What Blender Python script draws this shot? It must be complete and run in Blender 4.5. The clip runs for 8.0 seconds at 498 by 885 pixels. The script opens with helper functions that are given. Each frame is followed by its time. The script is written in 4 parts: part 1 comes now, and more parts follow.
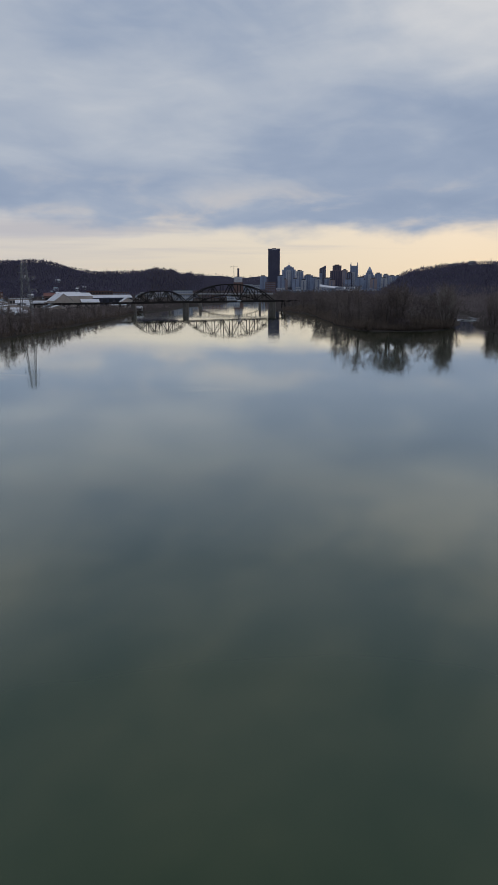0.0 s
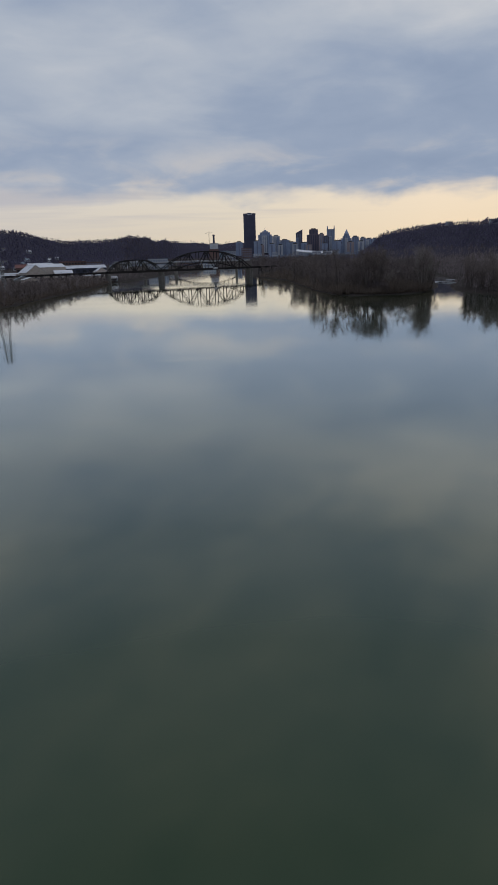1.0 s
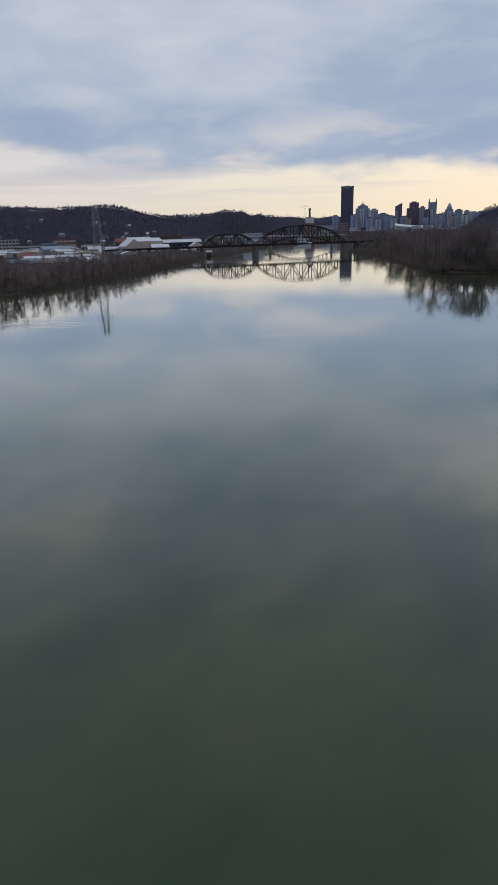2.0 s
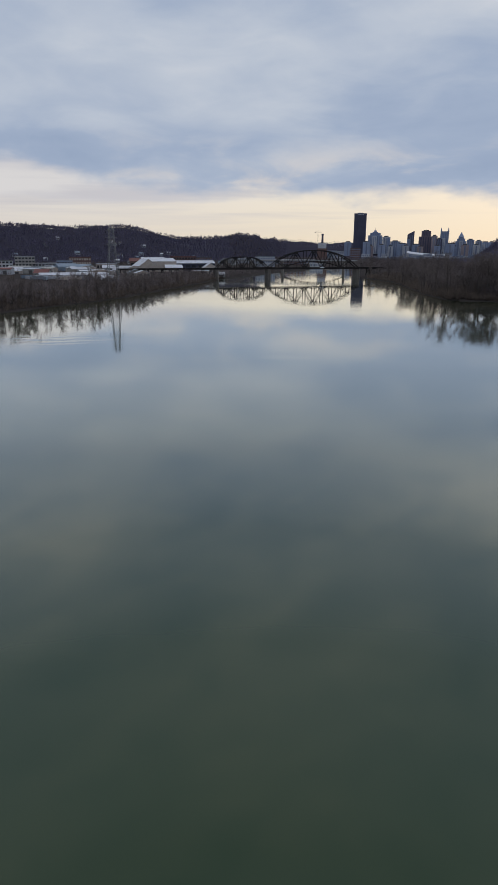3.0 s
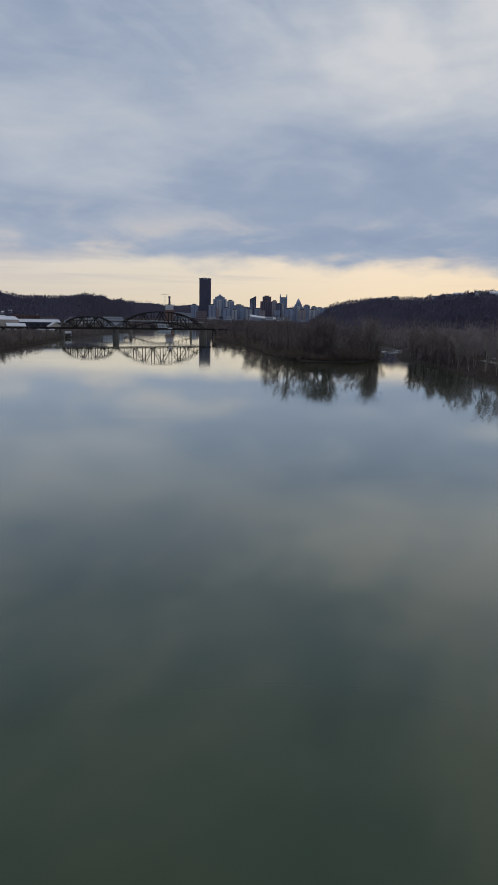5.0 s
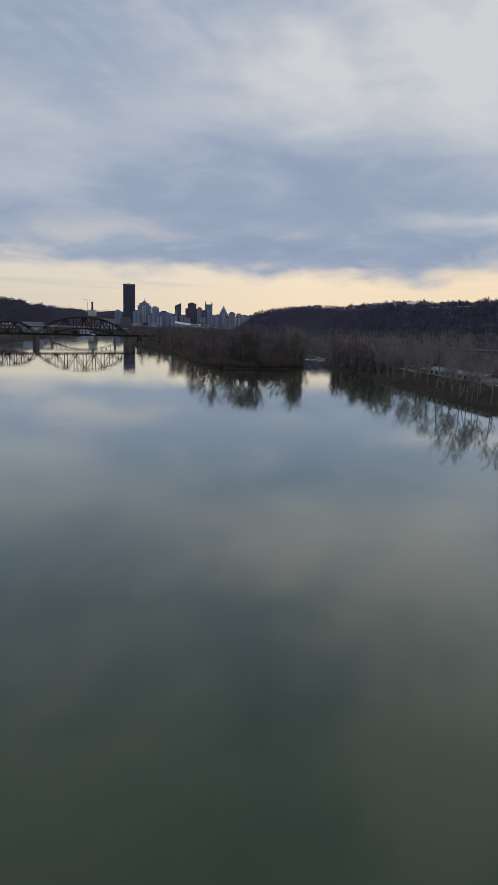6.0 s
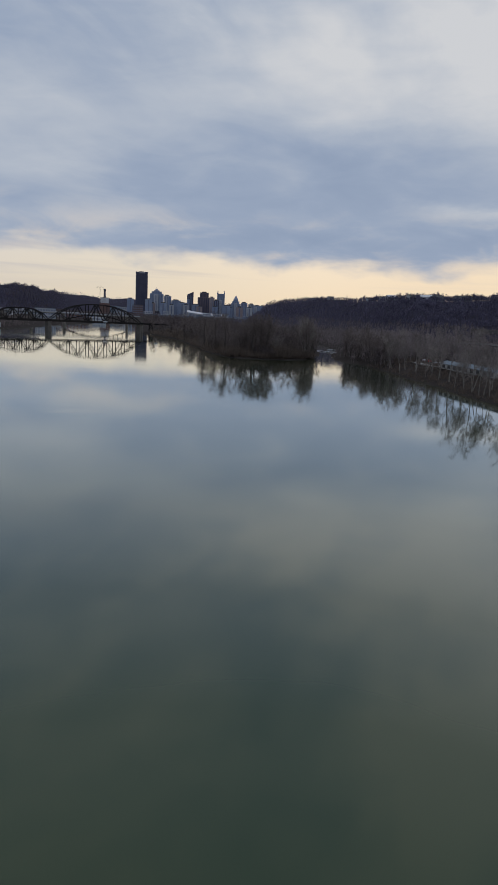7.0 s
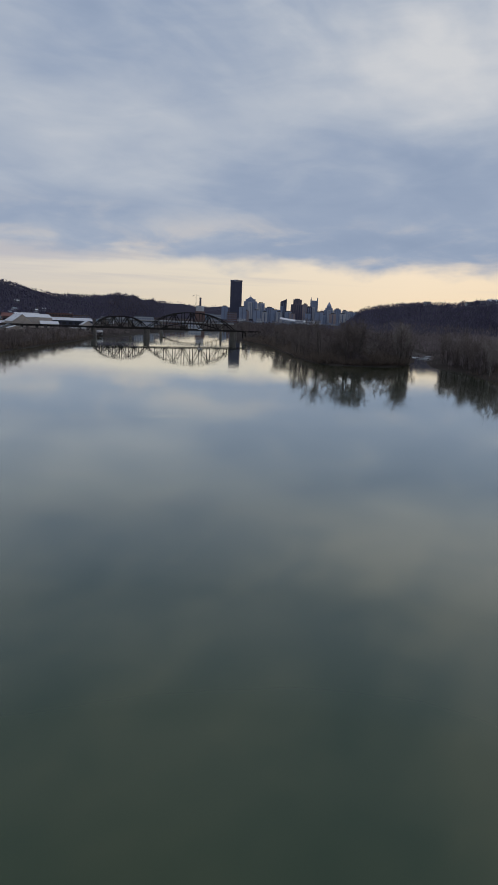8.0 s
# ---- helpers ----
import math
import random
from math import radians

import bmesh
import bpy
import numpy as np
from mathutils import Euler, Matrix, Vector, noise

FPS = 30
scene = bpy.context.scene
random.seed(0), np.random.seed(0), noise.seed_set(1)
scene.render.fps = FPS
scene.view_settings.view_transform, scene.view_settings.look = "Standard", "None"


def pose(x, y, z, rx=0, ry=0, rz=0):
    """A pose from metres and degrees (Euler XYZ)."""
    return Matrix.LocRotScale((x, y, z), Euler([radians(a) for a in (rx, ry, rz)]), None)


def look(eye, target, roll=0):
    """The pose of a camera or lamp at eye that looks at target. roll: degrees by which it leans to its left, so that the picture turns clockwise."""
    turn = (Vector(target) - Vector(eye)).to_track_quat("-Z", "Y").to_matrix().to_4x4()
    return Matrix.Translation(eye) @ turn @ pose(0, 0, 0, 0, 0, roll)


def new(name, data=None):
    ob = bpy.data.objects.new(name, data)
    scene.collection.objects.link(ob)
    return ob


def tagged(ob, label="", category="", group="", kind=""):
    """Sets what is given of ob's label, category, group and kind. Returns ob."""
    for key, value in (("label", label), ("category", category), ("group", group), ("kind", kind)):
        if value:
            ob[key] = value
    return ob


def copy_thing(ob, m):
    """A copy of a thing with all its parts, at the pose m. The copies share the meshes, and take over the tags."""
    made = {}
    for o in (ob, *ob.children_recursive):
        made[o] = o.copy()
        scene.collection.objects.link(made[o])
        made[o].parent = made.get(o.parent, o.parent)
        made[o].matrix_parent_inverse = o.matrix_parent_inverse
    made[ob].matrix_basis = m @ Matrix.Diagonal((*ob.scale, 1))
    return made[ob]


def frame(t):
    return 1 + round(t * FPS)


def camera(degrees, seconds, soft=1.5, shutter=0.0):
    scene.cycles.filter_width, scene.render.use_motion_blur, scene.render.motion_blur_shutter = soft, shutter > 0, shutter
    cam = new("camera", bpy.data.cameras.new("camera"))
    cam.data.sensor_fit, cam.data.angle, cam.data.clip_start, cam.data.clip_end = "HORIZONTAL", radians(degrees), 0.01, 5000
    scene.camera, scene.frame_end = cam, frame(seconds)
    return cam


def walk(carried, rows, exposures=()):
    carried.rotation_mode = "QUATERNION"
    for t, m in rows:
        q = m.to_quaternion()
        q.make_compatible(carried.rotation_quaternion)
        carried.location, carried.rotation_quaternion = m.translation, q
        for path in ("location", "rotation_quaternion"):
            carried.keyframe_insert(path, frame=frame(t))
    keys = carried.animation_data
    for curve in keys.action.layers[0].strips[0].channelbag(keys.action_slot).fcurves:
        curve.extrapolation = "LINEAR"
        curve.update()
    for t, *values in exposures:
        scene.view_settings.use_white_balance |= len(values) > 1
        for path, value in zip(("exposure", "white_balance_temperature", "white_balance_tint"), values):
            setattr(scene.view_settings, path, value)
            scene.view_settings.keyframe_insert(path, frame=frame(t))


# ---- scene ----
# A river seen from a high bridge: the eye stands about 30 m over the water and only turns.
EYE = Vector((0.0, 0.0, 30.0))
cam = camera(44.06, 8.0)

# seconds, heading to the left, tilt, lean to the right (degrees)
PATH = [
    (0.0, 0.00, -14.00, 0.30),
    (0.5, -2.85, -15.24, 0.97),
    (1.0, -1.70, -16.94, 1.71),
    (1.5, 2.46, -18.40, 1.93),
    (2.0, 6.72, -18.87, 1.61),
    (2.2, 7.91, -18.68, 1.52),
    (3.3, 6.38, -16.23, -1.05),
    (3.5, 5.05, -15.81, -1.36),
    (4.0, 1.26, -14.58, -1.61),
    (4.5, -2.72, -13.01, -1.64),
    (5.0, -6.57, -11.39, -1.21),
    (5.2, -8.03, -10.81, -1.27),
    (6.3, -14.49, -10.71, -2.27),
    (6.5, -14.63, -11.02, -2.55),
    (7.0, -12.63, -11.48, -2.92),
    (7.5, -8.15, -11.44, -2.97),
    (8.0, -4.05, -11.25, -2.38),
]


def turned(yaw, pitch, lean):
    y, p = radians(yaw), radians(pitch)
    ahead = Vector((-math.sin(y) * math.cos(p), math.cos(y) * math.cos(p), math.sin(p)))
    return look(EYE, EYE + ahead * 100, -lean)


walk(cam, [(t, turned(y, p, r)) for t, y, p, r in PATH],
     exposures=[(0.0, 0.0), (1.0, -0.05), (1.5, 0.02), (2.0, 0.21), (2.2, 0.22), (3.3, 0.12), (3.5, 0.08), (4.5, 0.0), (8.0, 0.0)])

# ---- world and light ----
SUN_EL, SUN_AZ = 82.0, 25.0
world = bpy.data.worlds.new("overcast_evening")
scene.world = world
world.use_nodes = True


class Nodes:
    """Short way to write a node tree."""

    def __init__(self, tree):
        self.tree = tree
        tree.nodes.clear()

    def add(self, kind):
        return self.tree.nodes.new(kind)

    def link(self, a, b):
        self.tree.links.new(a, b)

    def plug(self, sock, value):
        if isinstance(value, bpy.types.NodeSocket):
            self.link(value, sock)
        else:
            sock.default_value = value

    def math(self, op, a, b=0.0, c=0.0, clamp=False):
        n = self.add("ShaderNodeMath")
        n.operation, n.use_clamp = op, clamp
        for i, v in enumerate((a, b, c)):
            self.plug(n.inputs[i], v)
        return n.outputs[0]

    def vec(self, op, a, b=(0, 0, 0)):
        n = self.add("ShaderNodeVectorMath")
        n.operation = op
        self.plug(n.inputs[0], a)
        self.plug(n.inputs[1], b)
        return n.outputs[0]

    def ramp(self, fac, stops, mode="LINEAR"):
        n = self.add("ShaderNodeValToRGB")
        n.color_ramp.interpolation = mode
        els = n.color_ramp.elements
        while len(els) < len(stops):
            els.new(0.5)
        for e, (pos, col) in zip(els, stops):
            e.position, e.color = pos, (*col, 1) if len(col) == 3 else col
        self.link(fac, n.inputs[0])
        return n.outputs[0]

    def mix(self, fac, a, b, blend="MIX"):
        n = self.add("ShaderNodeMix")
        n.data_type, n.blend_type = "RGBA", blend
        self.plug(n.inputs[0], fac)
        self.plug(n.inputs[6], a)
        self.plug(n.inputs[7], b)
        return n.outputs[2]

    def noise(self, vector, scale, detail=4.0, rough=0.5, distort=0.0, color=False):
        n = self.add("ShaderNodeTexNoise")
        self.link(vector, n.inputs["Vector"])
        n.inputs["Scale"].default_value = scale
        n.inputs["Detail"].default_value = detail
        n.inputs["Roughness"].default_value = rough
        n.inputs["Distortion"].default_value = distort
        return n.outputs["Color" if color else "Fac"]

    def remap(self, v, a, b, c=0.0, d=1.0, smooth=True):
        n = self.add("ShaderNodeMapRange")
        n.interpolation_type = "SMOOTHSTEP" if smooth else "LINEAR"
        for i, x in enumerate((v, a, b, c, d)):
            self.plug(n.inputs[i], x)
        return n.outputs[0]

    def mapped(self, vector, scale=(1, 1, 1), loc=(0, 0, 0), turn=0.0):
        n = self.add("ShaderNodeMapping")
        self.link(vector, n.inputs[0])
        n.inputs["Scale"].default_value = scale
        n.inputs["Location"].default_value = loc
        n.inputs["Rotation"].default_value = (0, 0, radians(turn))
        return n.outputs[0]


# soft masses in the cloud deck: bearing, elevation, half width, half height (degrees), lighter or darker
MASSES = (
    (-7, 15, 11, 3.2, 0.20), (15, 21, 12, 4.5, 0.26), (31, 20, 11, 5.0, 0.34), (-4, 7.4, 6, 1.2, 0.20),
    (34, 9.3, 6, 0.8, 0.40), (-20, 12, 8, 3.5, 0.06), (5, 10.2, 9, 2.0, -0.18), (-20, 8.6, 9, 1.5, -0.20),
    (22, 12.5, 9, 2.6, -0.22), (24, 6.6, 9, 1.3, -0.22), (9, 7.0, 6, 1.1, -0.16), (-1, 22, 9, 3.5, -0.16),
    (20, 31, 10, 3.6, -0.22), (-15, 31, 7, 5.0, -0.14), (-4, 41, 9, 9.0, 0.22), (35, 36, 11, 13.0, 0.55),
    (13, 40, 9, 8.0, -0.10), (-25, 26, 7, 6.0, 0.26), (7, 31, 6, 5.0, 0.16),
)


def make_sky():
    k = Nodes(world.node_tree)
    coord = k.vec("NORMALIZE", k.add("ShaderNodeTexCoord").outputs["Generated"])
    sep = k.add("ShaderNodeSeparateXYZ")
    k.link(coord, sep.inputs[0])
    x, y, z = sep.outputs
    up = k.math("MAXIMUM", z, 0.0)
    bearing = k.math("MULTIPLY", k.math("ARCTAN2", x, y), 180 / math.pi)
    rise = k.math("MULTIPLY", k.math("ARCSINE", up), 180 / math.pi)
    # a flat deck seen from below, and level layers by heading and height
    den = k.math("ADD", up, 0.22)
    flat = k.add("ShaderNodeCombineXYZ")
    k.link(k.math("DIVIDE", x, den), flat.inputs[0])
    k.link(k.math("DIVIDE", y, den), flat.inputs[1])
    plane = flat.outputs[0]
    level = k.add("ShaderNodeCombineXYZ")
    k.link(k.math("MULTIPLY", bearing, 0.05), level.inputs[0])
    k.link(k.math("MULTIPLY", rise, 0.14), level.inputs[1])
    layer = level.outputs[0]
    # ragged outlines: the masses are pushed about at two sizes
    jog = k.add("ShaderNodeSeparateXYZ")
    k.link(k.noise(k.mapped(layer, (1, 1, 1), (5.5, 0.4, 0)), 1.5, 5.0, 0.58, 0.0, color=True), jog.inputs[0])
    az = k.math("ADD", bearing, k.math("MULTIPLY", k.math("SUBTRACT", jog.outputs[0], 0.5), 20.0))
    push = k.math("MULTIPLY", k.math("SUBTRACT", jog.outputs[1], 0.5), k.math("ADD", 3.0, k.math("MULTIPLY", rise, 0.32)))
    el = k.math("ADD", rise, push)
    big = k.noise(k.mapped(plane, (1.7, 1.9, 1), (3.1, 7.7, 0)), 1.0, 4.0, 0.5, 0.35)
    fine = k.noise(k.mapped(layer, (1.0, 1.1, 1), (1.3, 2.9, 0)), 2.6, 5.0, 0.52, 0.5)
    body = k.math("ADD", k.math("MULTIPLY", k.math("SUBTRACT", big, 0.5), 0.50), k.math("MULTIPLY", k.math("SUBTRACT", fine, 0.5), 0.42))
    body = k.math("ADD", body, k.math("ADD", 0.44, k.math("MULTIPLY", up, 0.16)))
    # higher up, long rolls of the deck run slantwise overhead
    rolls = k.noise(k.mapped(k.mapped(plane, (1, 1, 1), (0.4, 1.1, 0), 38), (4.8, 2.0, 1)), 1.0, 4.5, 0.5, 0.4)
    rolls = k.math("MULTIPLY", k.math("SUBTRACT", rolls, 0.5), k.remap(rise, 14, 26, 0.0, 1.15))
    body = k.math("ADD", body, rolls)
    for a, e, wide, high, gain in MASSES:
        u = k.math("DIVIDE", k.math("SUBTRACT", az, a), wide)
        v = k.math("DIVIDE", k.math("SUBTRACT", el, e), high)
        d = k.math("ADD", k.math("MULTIPLY", u, u), k.math("MULTIPLY", v, v))
        body = k.math("ADD", body, k.math("MULTIPLY", k.math("POWER", 2.71828, k.math("MULTIPLY", d, -0.8)), gain))
    cloud = k.ramp(body, [(0.0, (0.222, 0.292, 0.425)), (0.35, (0.312, 0.378, 0.500)), (0.65, (0.440, 0.488, 0.570)), (1.0, (0.615, 0.628, 0.655))])
    # undersides near the horizon catch some of the warm light
    warm = k.math("MULTIPLY", k.remap(rise, 10.5, 5.5), k.remap(k.math("ADD", body, k.math("SUBTRACT", fine, 0.5)), 0.32, 0.75, 0.0, 0.8))
    cloud = k.mix(warm, cloud, (0.595, 0.550, 0.525, 1))
    # clear band over the horizon where the sun went down
    nishita = k.add("ShaderNodeTexSky")
    nishita.sky_type, nishita.sun_disc = "NISHITA", False
    nishita.sun_elevation, nishita.sun_rotation = radians(SUN_EL), radians(SUN_AZ)
    clear = k.ramp(k.remap(bearing, -24, 32, smooth=False),
                   [(0.0, (0.66, 0.615, 0.565)), (0.45, (0.80, 0.705, 0.565)), (0.75, (0.95, 0.78, 0.57)), (1.0, (0.96, 0.765, 0.53))])
    clear = k.mix(1.0, clear, k.ramp(k.remap(rise, 0.0, 6.0, smooth=False), [(0.0, (0.97, 0.93, 0.88)), (1.0, (1.0, 1.01, 1.05))]), "MULTIPLY")
    glow = k.mix(0.08, clear, k.mix(1.0, nishita.outputs[0], (0.12, 0.12, 0.12, 1), "MULTIPLY"))
    # the deck's lower edge, uneven, dipping to the right of the towers
    base = k.ramp(k.remap(bearing, -30, 45, smooth=False), [(p, (v, v, v)) for p, v in ((0.0, 0.72), (0.27, 0.50), (0.42, 0.47), (0.62, 0.42), (0.77, 0.395), (0.84, 0.44), (1.0, 0.62))])
    edge = k.math("SUBTRACT", k.noise(k.mapped(layer, (1.3, 1.2, 1), (9.2, 4.4, 0)), 2.2, 4.0, 0.52, 0.2), 0.5)
    over = k.math("SUBTRACT", k.math("ADD", rise, k.math("MULTIPLY", edge, 4.2)), k.math("MULTIPLY", base, 10.0))
    cover = k.remap(over, -0.5, 1.15)
    # a pale lit bank under the deck towards the left, ending on a thin grey line
    bank = k.math("MULTIPLY", k.remap(bearing, -6, -16), k.remap(k.math("ADD", rise, k.math("MULTIPLY", edge, 1.6)), 4.3, 4.7))
    glow = k.mix(bank, glow, (0.605, 0.590, 0.590, 1))
    # thin grey streaks in the clear band
    thin = k.noise(k.mapped(layer, (0.55, 3.4, 1), (0.7, 3.3, 0)), 1.4, 4.0, 0.5, 0.4)
    streak = k.math("MULTIPLY", k.remap(thin, 0.46, 0.68, 0.0, 0.62), k.remap(rise, 1.4, 3.6))
    streak = k.math("MULTIPLY", streak, k.remap(bearing, 3, 16, 1.0, 0.30))
    glow = k.mix(streak, glow, (0.445, 0.440, 0.485, 1))
    colour = k.mix(cover, glow, cloud)
    back = k.add("ShaderNodeBackground")
    k.link(colour, back.inputs[0])
    back.inputs[1].default_value = 1.0
    out = k.add("ShaderNodeOutputWorld")
    k.link(back.outputs[0], out.inputs[0])


make_sky()
lamp = bpy.data.lights.new("sun", "SUN")
lamp.energy, lamp.angle, lamp.color = 0.5, radians(35), (1.0, 0.95, 0.88)
sun = new("sun", lamp)
sun.matrix_world = look((0, 0, 500), (-math.sin(radians(SUN_AZ)) * 100, -math.cos(radians(SUN_AZ)) * 100, 500 - 100 * math.tan(radians(SUN_EL))))


# ---- materials ----
def material(name, a, b, scale=0.3, rough=0.8, bump=0.0, metal=0.0, spots=None, island=False, sheen=0.25, soft=0.0, upland_haze=None):
    """Two colours mixed by a coarse and a fine noise in metres, with some relief."""
    m = bpy.data.materials.new(name)
    m.use_nodes = True
    k = Nodes(m.node_tree)
    where = k.add("ShaderNodeNewGeometry")
    pos = where.outputs["Position"]
    coarse = k.noise(pos, scale, 4.0, 0.6)
    fine = k.noise(pos, scale * 9.0, 3.0, 0.6)
    f = k.math("ADD", k.math("MULTIPLY", coarse, 0.65), k.math("MULTIPLY", fine, 0.35))
    if island:
        f = k.math("ADD", k.math("MULTIPLY", f, 0.68), k.math("MULTIPLY", where.outputs["Random Per Island"], 0.32))
    info = k.add("ShaderNodeObjectInfo")
    f = k.math("ADD", f, k.math("MULTIPLY", k.math("SUBTRACT", info.outputs["Random"], 0.5), 0.18))
    col = k.mix(k.remap(f, 0.3, 0.7), (*a, 1), (*b, 1))
    # distant haze painted into the colour: higher ground turns blue-grey
    if upland_haze:
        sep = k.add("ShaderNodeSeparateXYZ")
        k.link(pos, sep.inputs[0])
        col = k.mix(k.remap(k.math("ADD", sep.outputs[2], k.math("MULTIPLY", coarse, 10.0)), 14.0, 30.0), col, (*upland_haze, 1))
    if spots:
        stain = k.remap(k.noise(pos, scale * 2.5, 6.0, 0.7), 0.56, 0.68)
        col = k.mix(stain, col, (*spots, 1))
    p = k.add("ShaderNodeBsdfPrincipled")
    k.link(col, p.inputs["Base Color"])
    k.link(k.remap(fine, 0.2, 0.8, rough - 0.08, min(1.0, rough + 0.08)), p.inputs["Roughness"])
    p.inputs["Metallic"].default_value = metal
    p.inputs["Specular IOR Level"].default_value = sheen
    if soft:
        # fine twigs scatter light upwards as a mass
        k.link(k.vec("NORMALIZE", k.vec("ADD", where.outputs["Normal"], (0, 0, soft))), p.inputs["Normal"])
    if bump:
        bn = k.add("ShaderNodeBump")
        bn.inputs["Strength"].default_value = 0.5
        bn.inputs["Distance"].default_value = bump
        k.link(fine, bn.inputs["Height"])
        k.link(bn.outputs[0], p.inputs["Normal"])
    out = k.add("ShaderNodeOutputMaterial")
    k.link(p.outputs[0], out.inputs[0])
    return m


def water_material():
    m = bpy.data.materials.new("river_water")
    m.use_nodes = True
    k = Nodes(m.node_tree)
    pos = k.add("ShaderNodeNewGeometry").outputs["Position"]
    murk = k.noise(pos, 0.012, 4.0, 0.55)
    col = k.mix(k.remap(murk, 0.3, 0.7), (0.022, 0.041, 0.018, 1), (0.039, 0.056, 0.030, 1))
    calm = k.noise(k.mapped(pos, (0.012, 0.03, 1)), 1.0, 3.0, 0.5)
    waves = k.noise(k.mapped(pos, (0.35, 0.5, 1)), 1.0, 4.0, 0.5)
    small = k.noise(k.mapped(pos, (1.3, 1.9, 1)), 1.0, 3.0, 0.5)
    waves = k.math("ADD", waves, k.math("MULTIPLY", small, 0.4))
    # a few wind lanes with finer, stronger ripples
    lanes = k.remap(k.noise(k.mapped(pos, (0.004, 0.022, 1), (2.2, 5.1, 0)), 1.0, 3.0, 0.5, 0.3), 0.60, 0.70)
    ripple = k.noise(k.mapped(pos, (0.12, 0.9, 1)), 1.0, 3.0, 0.5)
    rough = k.math("MULTIPLY", k.math("MULTIPLY", ripple, lanes), 2.2)
    # two old wakes: bundles of long low crests across the river
    sep = k.add("ShaderNodeSeparateXYZ")
    k.link(pos, sep.inputs[0])
    wavy = k.math("MULTIPLY", k.noise(k.mapped(pos, (0.035, 0.14, 1)), 1.0, 3.0, 0.55), 15.0)
    crest = k.math("SINE", k.math("ADD", k.math("MULTIPLY", sep.outputs[1], 1.45), wavy))
    for cx, cy, wide, deep, gain in ((-13, 189.5, 12, 3.5, 3.2), (-106, 216, 36, 11, 2.2)):
        u = k.math("DIVIDE", k.math("SUBTRACT", sep.outputs[0], cx), wide)
        v = k.math("DIVIDE", k.math("SUBTRACT", sep.outputs[1], cy), deep)
        d = k.math("ADD", k.math("MULTIPLY", u, u), k.math("MULTIPLY", v, v))
        rough = k.math("ADD", rough, k.math("MULTIPLY", crest, k.math("MULTIPLY", k.math("POWER", 2.71828, k.math("MULTIPLY", d, -1.0)), gain)))
    bn = k.add("ShaderNodeBump")
    bn.inputs["Strength"].default_value = 0.35
    bn.inputs["Distance"].default_value = 0.014
    k.link(k.math("ADD", waves, rough), bn.inputs["Height"])
    deep = k.add("ShaderNodeBsdfDiffuse")
    k.link(col, deep.inputs["Color"])
    gloss = k.add("ShaderNodeBsdfGlossy")
    k.link(k.remap(calm, 0.35, 0.7, 0.028, 0.060), gloss.inputs["Roughness"])
    gloss.inputs["Color"].default_value = (0.945, 0.97, 0.955, 1)
    k.link(bn.outputs[0], gloss.inputs["Normal"])
    # how much the surface mirrors: little from above, nearly all at a grazing look
    graze = k.add("ShaderNodeLayerWeight")
    graze.inputs["Blend"].default_value = 0.5
    shine = k.ramp(graze.outputs["Facing"], [(p, (v, v, v)) for p, v in ((0.0, 0.02), (0.23, 0.03), (0.43, 0.075), (0.58, 0.17), (0.70, 0.33), (0.76, 0.46), (0.86, 0.72), (0.965, 0.95), (1.0, 1.0))])
    mixed = k.add("ShaderNodeMixShader")
    k.link(shine, mixed.inputs[0])
    k.link(deep.outputs[0], mixed.inputs[1])
    k.link(gloss.outputs[0], mixed.inputs[2])
    out = k.add("ShaderNodeOutputMaterial")
    k.link(mixed.outputs[0], out.inputs[0])
    return m


M_WATER = water_material()
M_GROUND = material("leaf_litter_ground", (0.026, 0.022, 0.022), (0.046, 0.039, 0.038), 0.05, 0.95, 0.1, spots=(0.030, 0.028, 0.022), sheen=0.03, upland_haze=(0.036, 0.034, 0.054))
M_BARK = material("dark_bark", (0.055, 0.047, 0.044), (0.10, 0.088, 0.08), 0.8, 0.9)
M_PALE = material("pale_sycamore_bark", (0.17, 0.155, 0.14), (0.30, 0.28, 0.255), 0.6, 0.85, spots=(0.10, 0.088, 0.078))
M_TWIG = material("bare_twigs", (0.085, 0.071, 0.069), (0.165, 0.138, 0.130), 0.2, 0.95, island=True, sheen=0.05, soft=0.7)
M_WOODS = material("far_bare_woods", (0.066, 0.055, 0.058), (0.195, 0.162, 0.162), 0.04, 0.95, island=True, sheen=0.05, soft=1.0)
# twig colour of the far hills, with the blue of distance haze painted in
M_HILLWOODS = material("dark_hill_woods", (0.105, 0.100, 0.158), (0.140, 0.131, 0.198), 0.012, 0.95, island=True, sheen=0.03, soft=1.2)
M_GREYWOODS = material("pale_grey_twigs", (0.118, 0.100, 0.108), (0.215, 0.182, 0.188), 0.05, 0.95, island=True, sheen=0.05, soft=1.0)
M_SCRUB = material("dry_scrub", (0.066, 0.053, 0.047), (0.140, 0.112, 0.094), 0.1, 0.95, island=True, sheen=0.05, soft=0.8)
M_STEEL = material("black_bridge_steel", (0.012, 0.012, 0.014), (0.026, 0.023, 0.023), 0.4, 0.7, spots=(0.035, 0.024, 0.019), sheen=0.1)
M_STONE = material("grey_pier_stone", (0.105, 0.095, 0.09), (0.175, 0.16, 0.15), 0.3, 0.9, spots=(0.09, 0.08, 0.075))
# dark steel shifted to blue in its colour, for the haze over downtown
M_CORTEN = material("dark_weathered_steel", (0.050, 0.055, 0.098), (0.078, 0.084, 0.135), 0.02, 0.55)
M_WHITE = material("white_metal_sheet", (0.37, 0.39, 0.44), (0.52, 0.54, 0.60), 0.06, 0.6, spots=(0.27, 0.27, 0.29))
